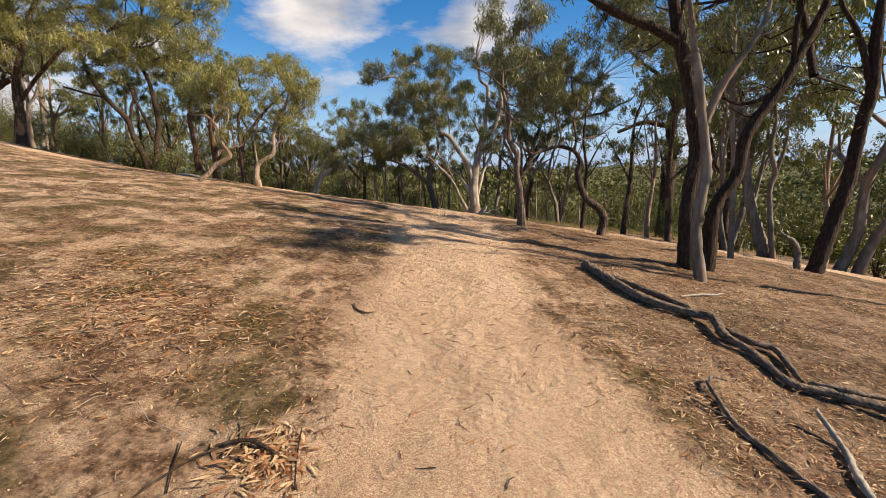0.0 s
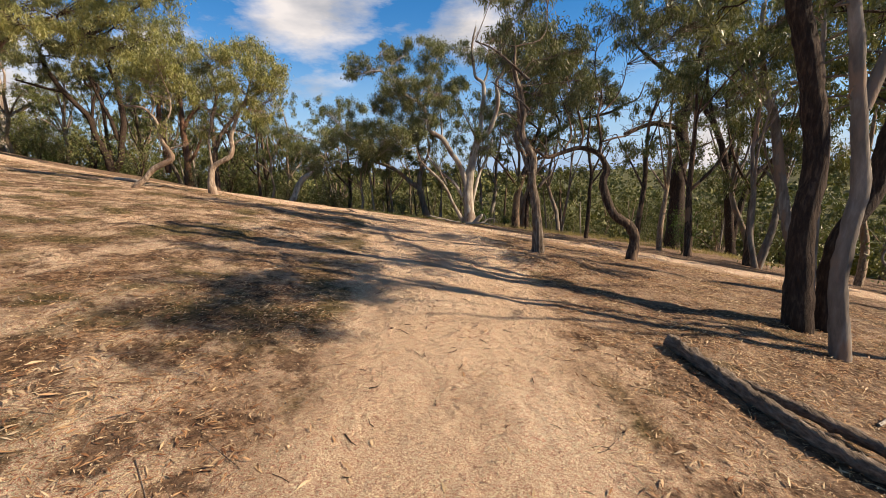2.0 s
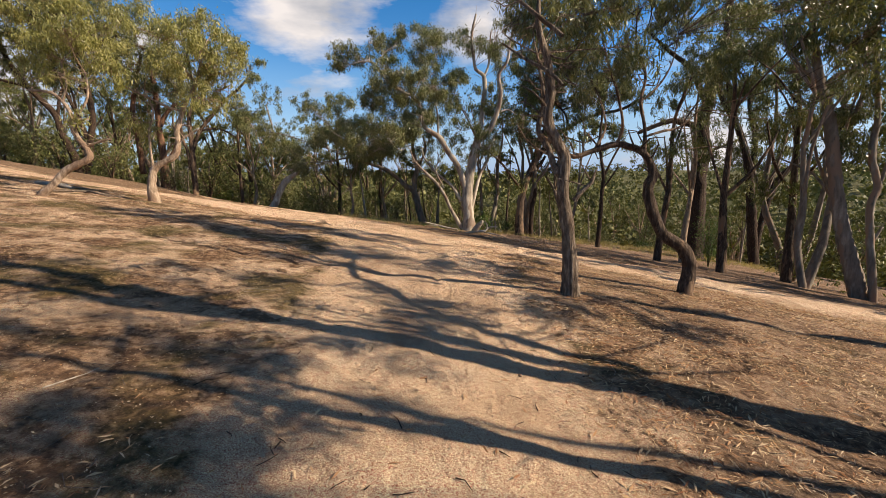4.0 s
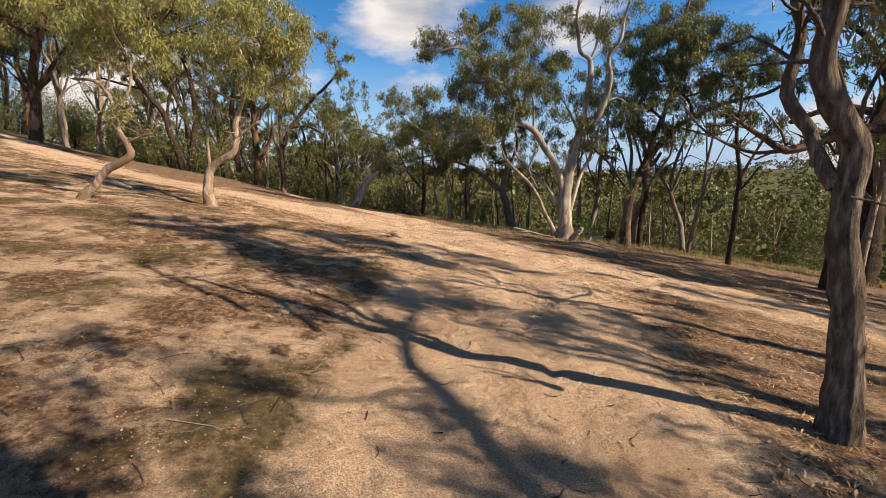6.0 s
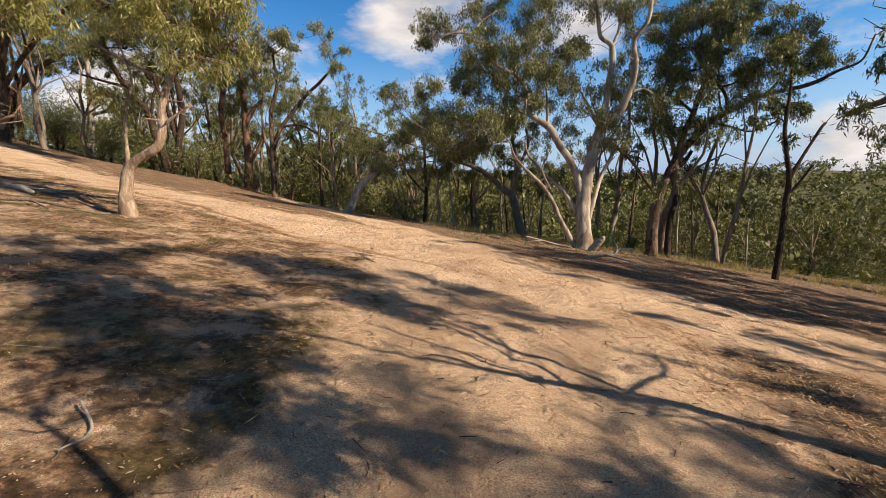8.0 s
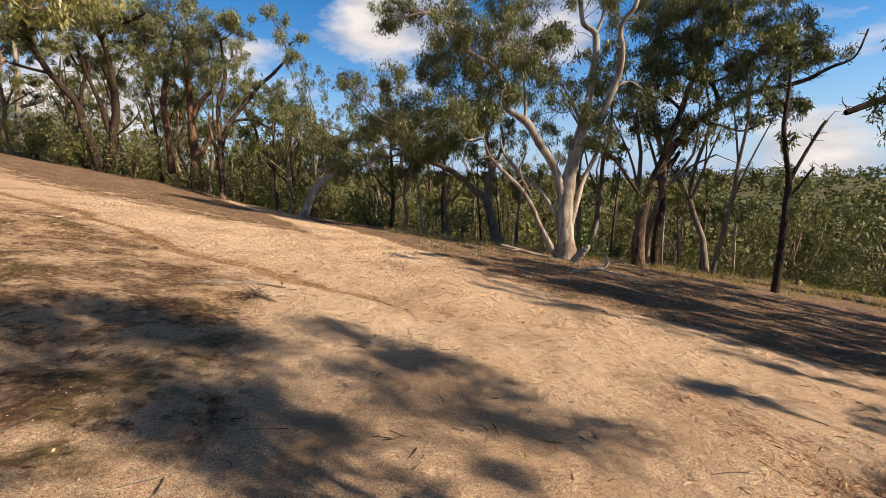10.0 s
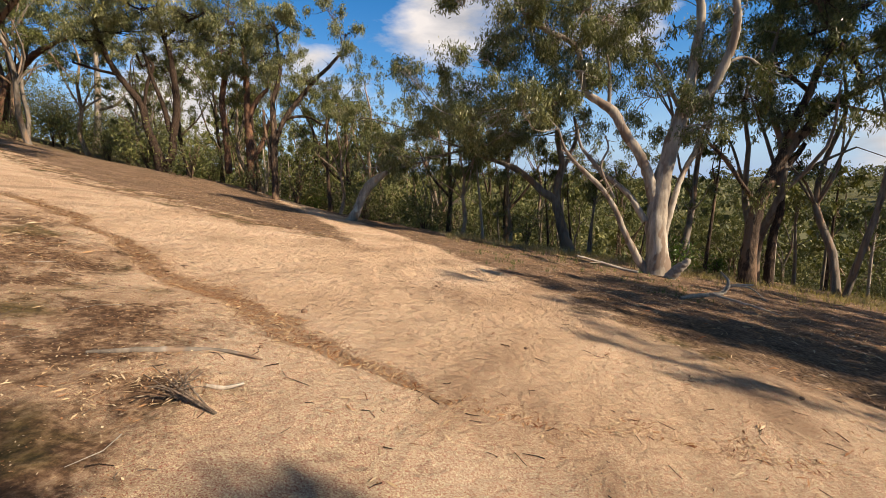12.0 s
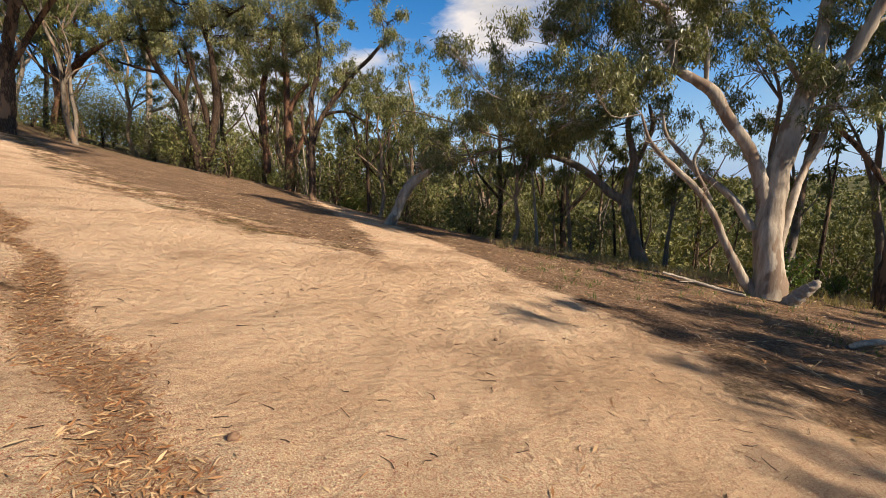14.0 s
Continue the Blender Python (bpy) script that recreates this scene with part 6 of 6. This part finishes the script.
fallen("fallen_branch", "forked brown stick lying on red-brown leaves", "branch", [[(-1.55, 1.85, 0.005, 0.015), (-1.41, 2.11, 0.006, 0.02), (-1.28, 2.25, 0.007, 0.03)], [(-1.3, 2.26, 0.008, 0.035), (-1.12, 2.28, 0.012, 0.04), (-0.92, 2.2, 0.009, 0.025)]], BARK_BROWN, 55)
fallen("fallen_branch", "thin dark upright-leaning stick at the leaf pile", "branch", [[(-0.79, 2.03, 0.004, 0.01), (-0.83, 2.2, 0.005, 0.03), (-0.87, 2.43, 0.003, 0.04)]], BARK_DARK, 56)
fallen("fallen_branch", "thin dark stick on mossy soil", "branch", [[(-1.51, 2.3, 0.003, 0.02), (-1.45, 2.12, 0.004, 0.012), (-1.39, 1.95, 0.003, 0.012)]], BARK_DARK, 57)
fallen("fallen_branch", "short dark crooked stick on the sandy path", "branch", [[(-0.96, 4.54, 0.007, 0.02), (-0.91, 4.4, 0.01, 0.014), (-0.8, 4.31, 0.009, 0.014), (-0.72, 4.33, 0.005, 0.02)], [(-0.86, 4.35, 0.005, 0.014), (-0.8, 4.25, 0.003, 0.012)]], BARK_BROWN, 58)
fallen("fallen_branch", "bleached forked dead branch beneath the large gum", "branch", [[(1.75, 27.5, 0.035, 0.03), (2.2, 28.0, 0.05, 0.1), (2.8, 28.3, 0.05, 0.22), (3.1, 28.6, 0.04, 0.45), (3.55, 28.5, 0.02, 0.6)], [(2.9, 28.3, 0.035, 0.3), (2.95, 28.3, 0.03, 0.55), (2.8, 28.4, 0.015, 0.75)], [(2.5, 28.1, 0.03, 0.2), (3.3, 27.8, 0.025, 0.1), (3.9, 27.9, 0.015, 0.05)], [(3.1, 28.6, 0.02, 0.45), (3.4, 28.3, 0.015, 0.5), (3.7, 28.2, 0.008, 0.3)]], BLEACHED, 59)
fallen("fallen_branch", "pale dead branch beside the gum's foot", "branch", [[(-0.3, 33.0, 0.03, 0.25), (0.5, 33.1, 0.045, 0.15), (1.3, 33.0, 0.05, 0.08), (1.7, 32.8, 0.04, 0.06)], [(0.5, 33.1, 0.02, 0.15), (0.1, 32.7, 0.012, 0.1)]], BLEACHED, 60)
fallen("fallen_branch", "long grey half-buried stick beside the rut", "branch", [[(-3.89, 18.80, 0.012, 0.006), (-3.71, 18.90, 0.02, 0.006), (-3.50, 19.08, 0.022, 0.006), (-3.24, 19.28, 0.016, 0.005), (-2.95, 19.31, 0.007, 0.004)]], BARK_PALE, 61)
fallen("fallen_branch", "short pale stick on mossy sand", "branch", [[(-2.9, 18.74, 0.012, 0.015), (-2.83, 18.8, 0.014, 0.015), (-2.75, 18.88, 0.008, 0.02)]], BLEACHED, 62)
fallen("fallen_branch", "thin bent pale twig on the slope", "branch", [[(-2.46, 13.43, 0.006, 0.04), (-2.22, 13.27, 0.008, 0.02), (-2.2, 13.1, 0.005, 0.02)]], BLEACHED, 63)
fallen("fallen_branch", "pale dead log on leaf litter near crooked trees", "log", [[(-11.6, 19.6, 0.05, 0.05), (-10.9, 19.4, 0.06, 0.06), (-10.2, 19.15, 0.03, 0.05)], [(-10.9, 19.4, 0.02, 0.08), (-10.4, 19.7, 0.012, 0.12)]], BLEACHED, 64)
fallen("fallen_branch", "dark twig heap below a crooked small tree", "branch", [[(-9.9, 17.9, 0.02, 0.03), (-9.2, 18.3, 0.03, 0.08), (-8.4, 18.5, 0.02, 0.04)], [(-9.4, 18.5, 0.015, 0.04), (-8.9, 18.1, 0.02, 0.1), (-8.3, 17.9, 0.01, 0.04)]], DEADWOOD, 65)
fallen("twig_clump", "grey tangled clump of dead twigs on leaves", "twigs", [[(-2.92 + 0.02 * k, 18.55, 0.006, 0.02), (-2.92 + 0.05 * math.cos(2.4 * k), 18.55 + 0.06 * math.sin(2.4 * k), 0.004, 0.07 + 0.01 * (k % 4)), (-2.92 + 0.14 * math.cos(2.4 * k + 0.4), 18.55 + 0.14 * math.sin(2.4 * k + 0.4), 0.0025, 0.09 + 0.02 * (k % 5))] for k in range(14)], DEADWOOD, 71)

stump = fallen("snapped_stump", "snapped thin grey stump with a bent dead branch", "stump", [[(8.95, 10.97, 0.09, -0.1), (8.93, 10.97, 0.075, 0.25), (8.9, 10.97, 0.07, 0.5), (8.78, 11.0, 0.06, 0.72), (8.6, 11.0, 0.04, 0.8)], [(8.8, 11.0, 0.03, 0.7), (8.5, 11.1, 0.02, 0.95), (8.6, 11.1, 0.012, 1.3)]], BARK_PALE, 66)
gum_stub = fallen("broken_stub", "split pale broken stub at the gum's foot", "stump", [[(2.7, 33.0, 0.2, -0.1), (2.85, 32.9, 0.16, 0.25), (3.15, 32.8, 0.12, 0.65), (3.25, 32.8, 0.05, 0.8)]], BLEACHED, 67)


def stone(x, y, size, seed, label):
    rng = np.random.default_rng(seed)
    bm = bmesh.new()
    bmesh.ops.create_icosphere(bm, subdivisions=2, radius=size)
    for v in bm.verts:
        v.co *= 1 + 0.16 * noise.noise(v.co * (1.6 / size) + Vector((seed, 0, 0)))
        v.co.z *= 0.7
    me = bpy.data.meshes.new("stone")
    bm.to_mesh(me)
    bm.free()
    me.materials.append(STONE)
    ob = new("stone", me)
    ob.location = (x, y, float(ground(x, y)) + size * 0.35)
    return tagged(ob, label, "stone", "stones on the path")


STONE = bark("brown_stone", (0.1, 0.06, 0.04), (0.24, 0.15, 0.1), (0.36, 0.25, 0.17), 30, 0.4, (1, 1, 1))
for x, y, size, seed in ((-3.52, 20.75, 0.035, 1), (-3.1, 19.5, 0.02, 2), (0.9, 9.3, 0.018, 3), (-0.4, 6.9, 0.016, 4), (1.3, 21.3, 0.022, 5), (-1.2, 20.9, 0.02, 6), (-2.8, 23.4, 0.025, 7), (0.3, 17.0, 0.018, 8)):
    stone(x, y, size, seed, "small brown rounded stone on pale sand")
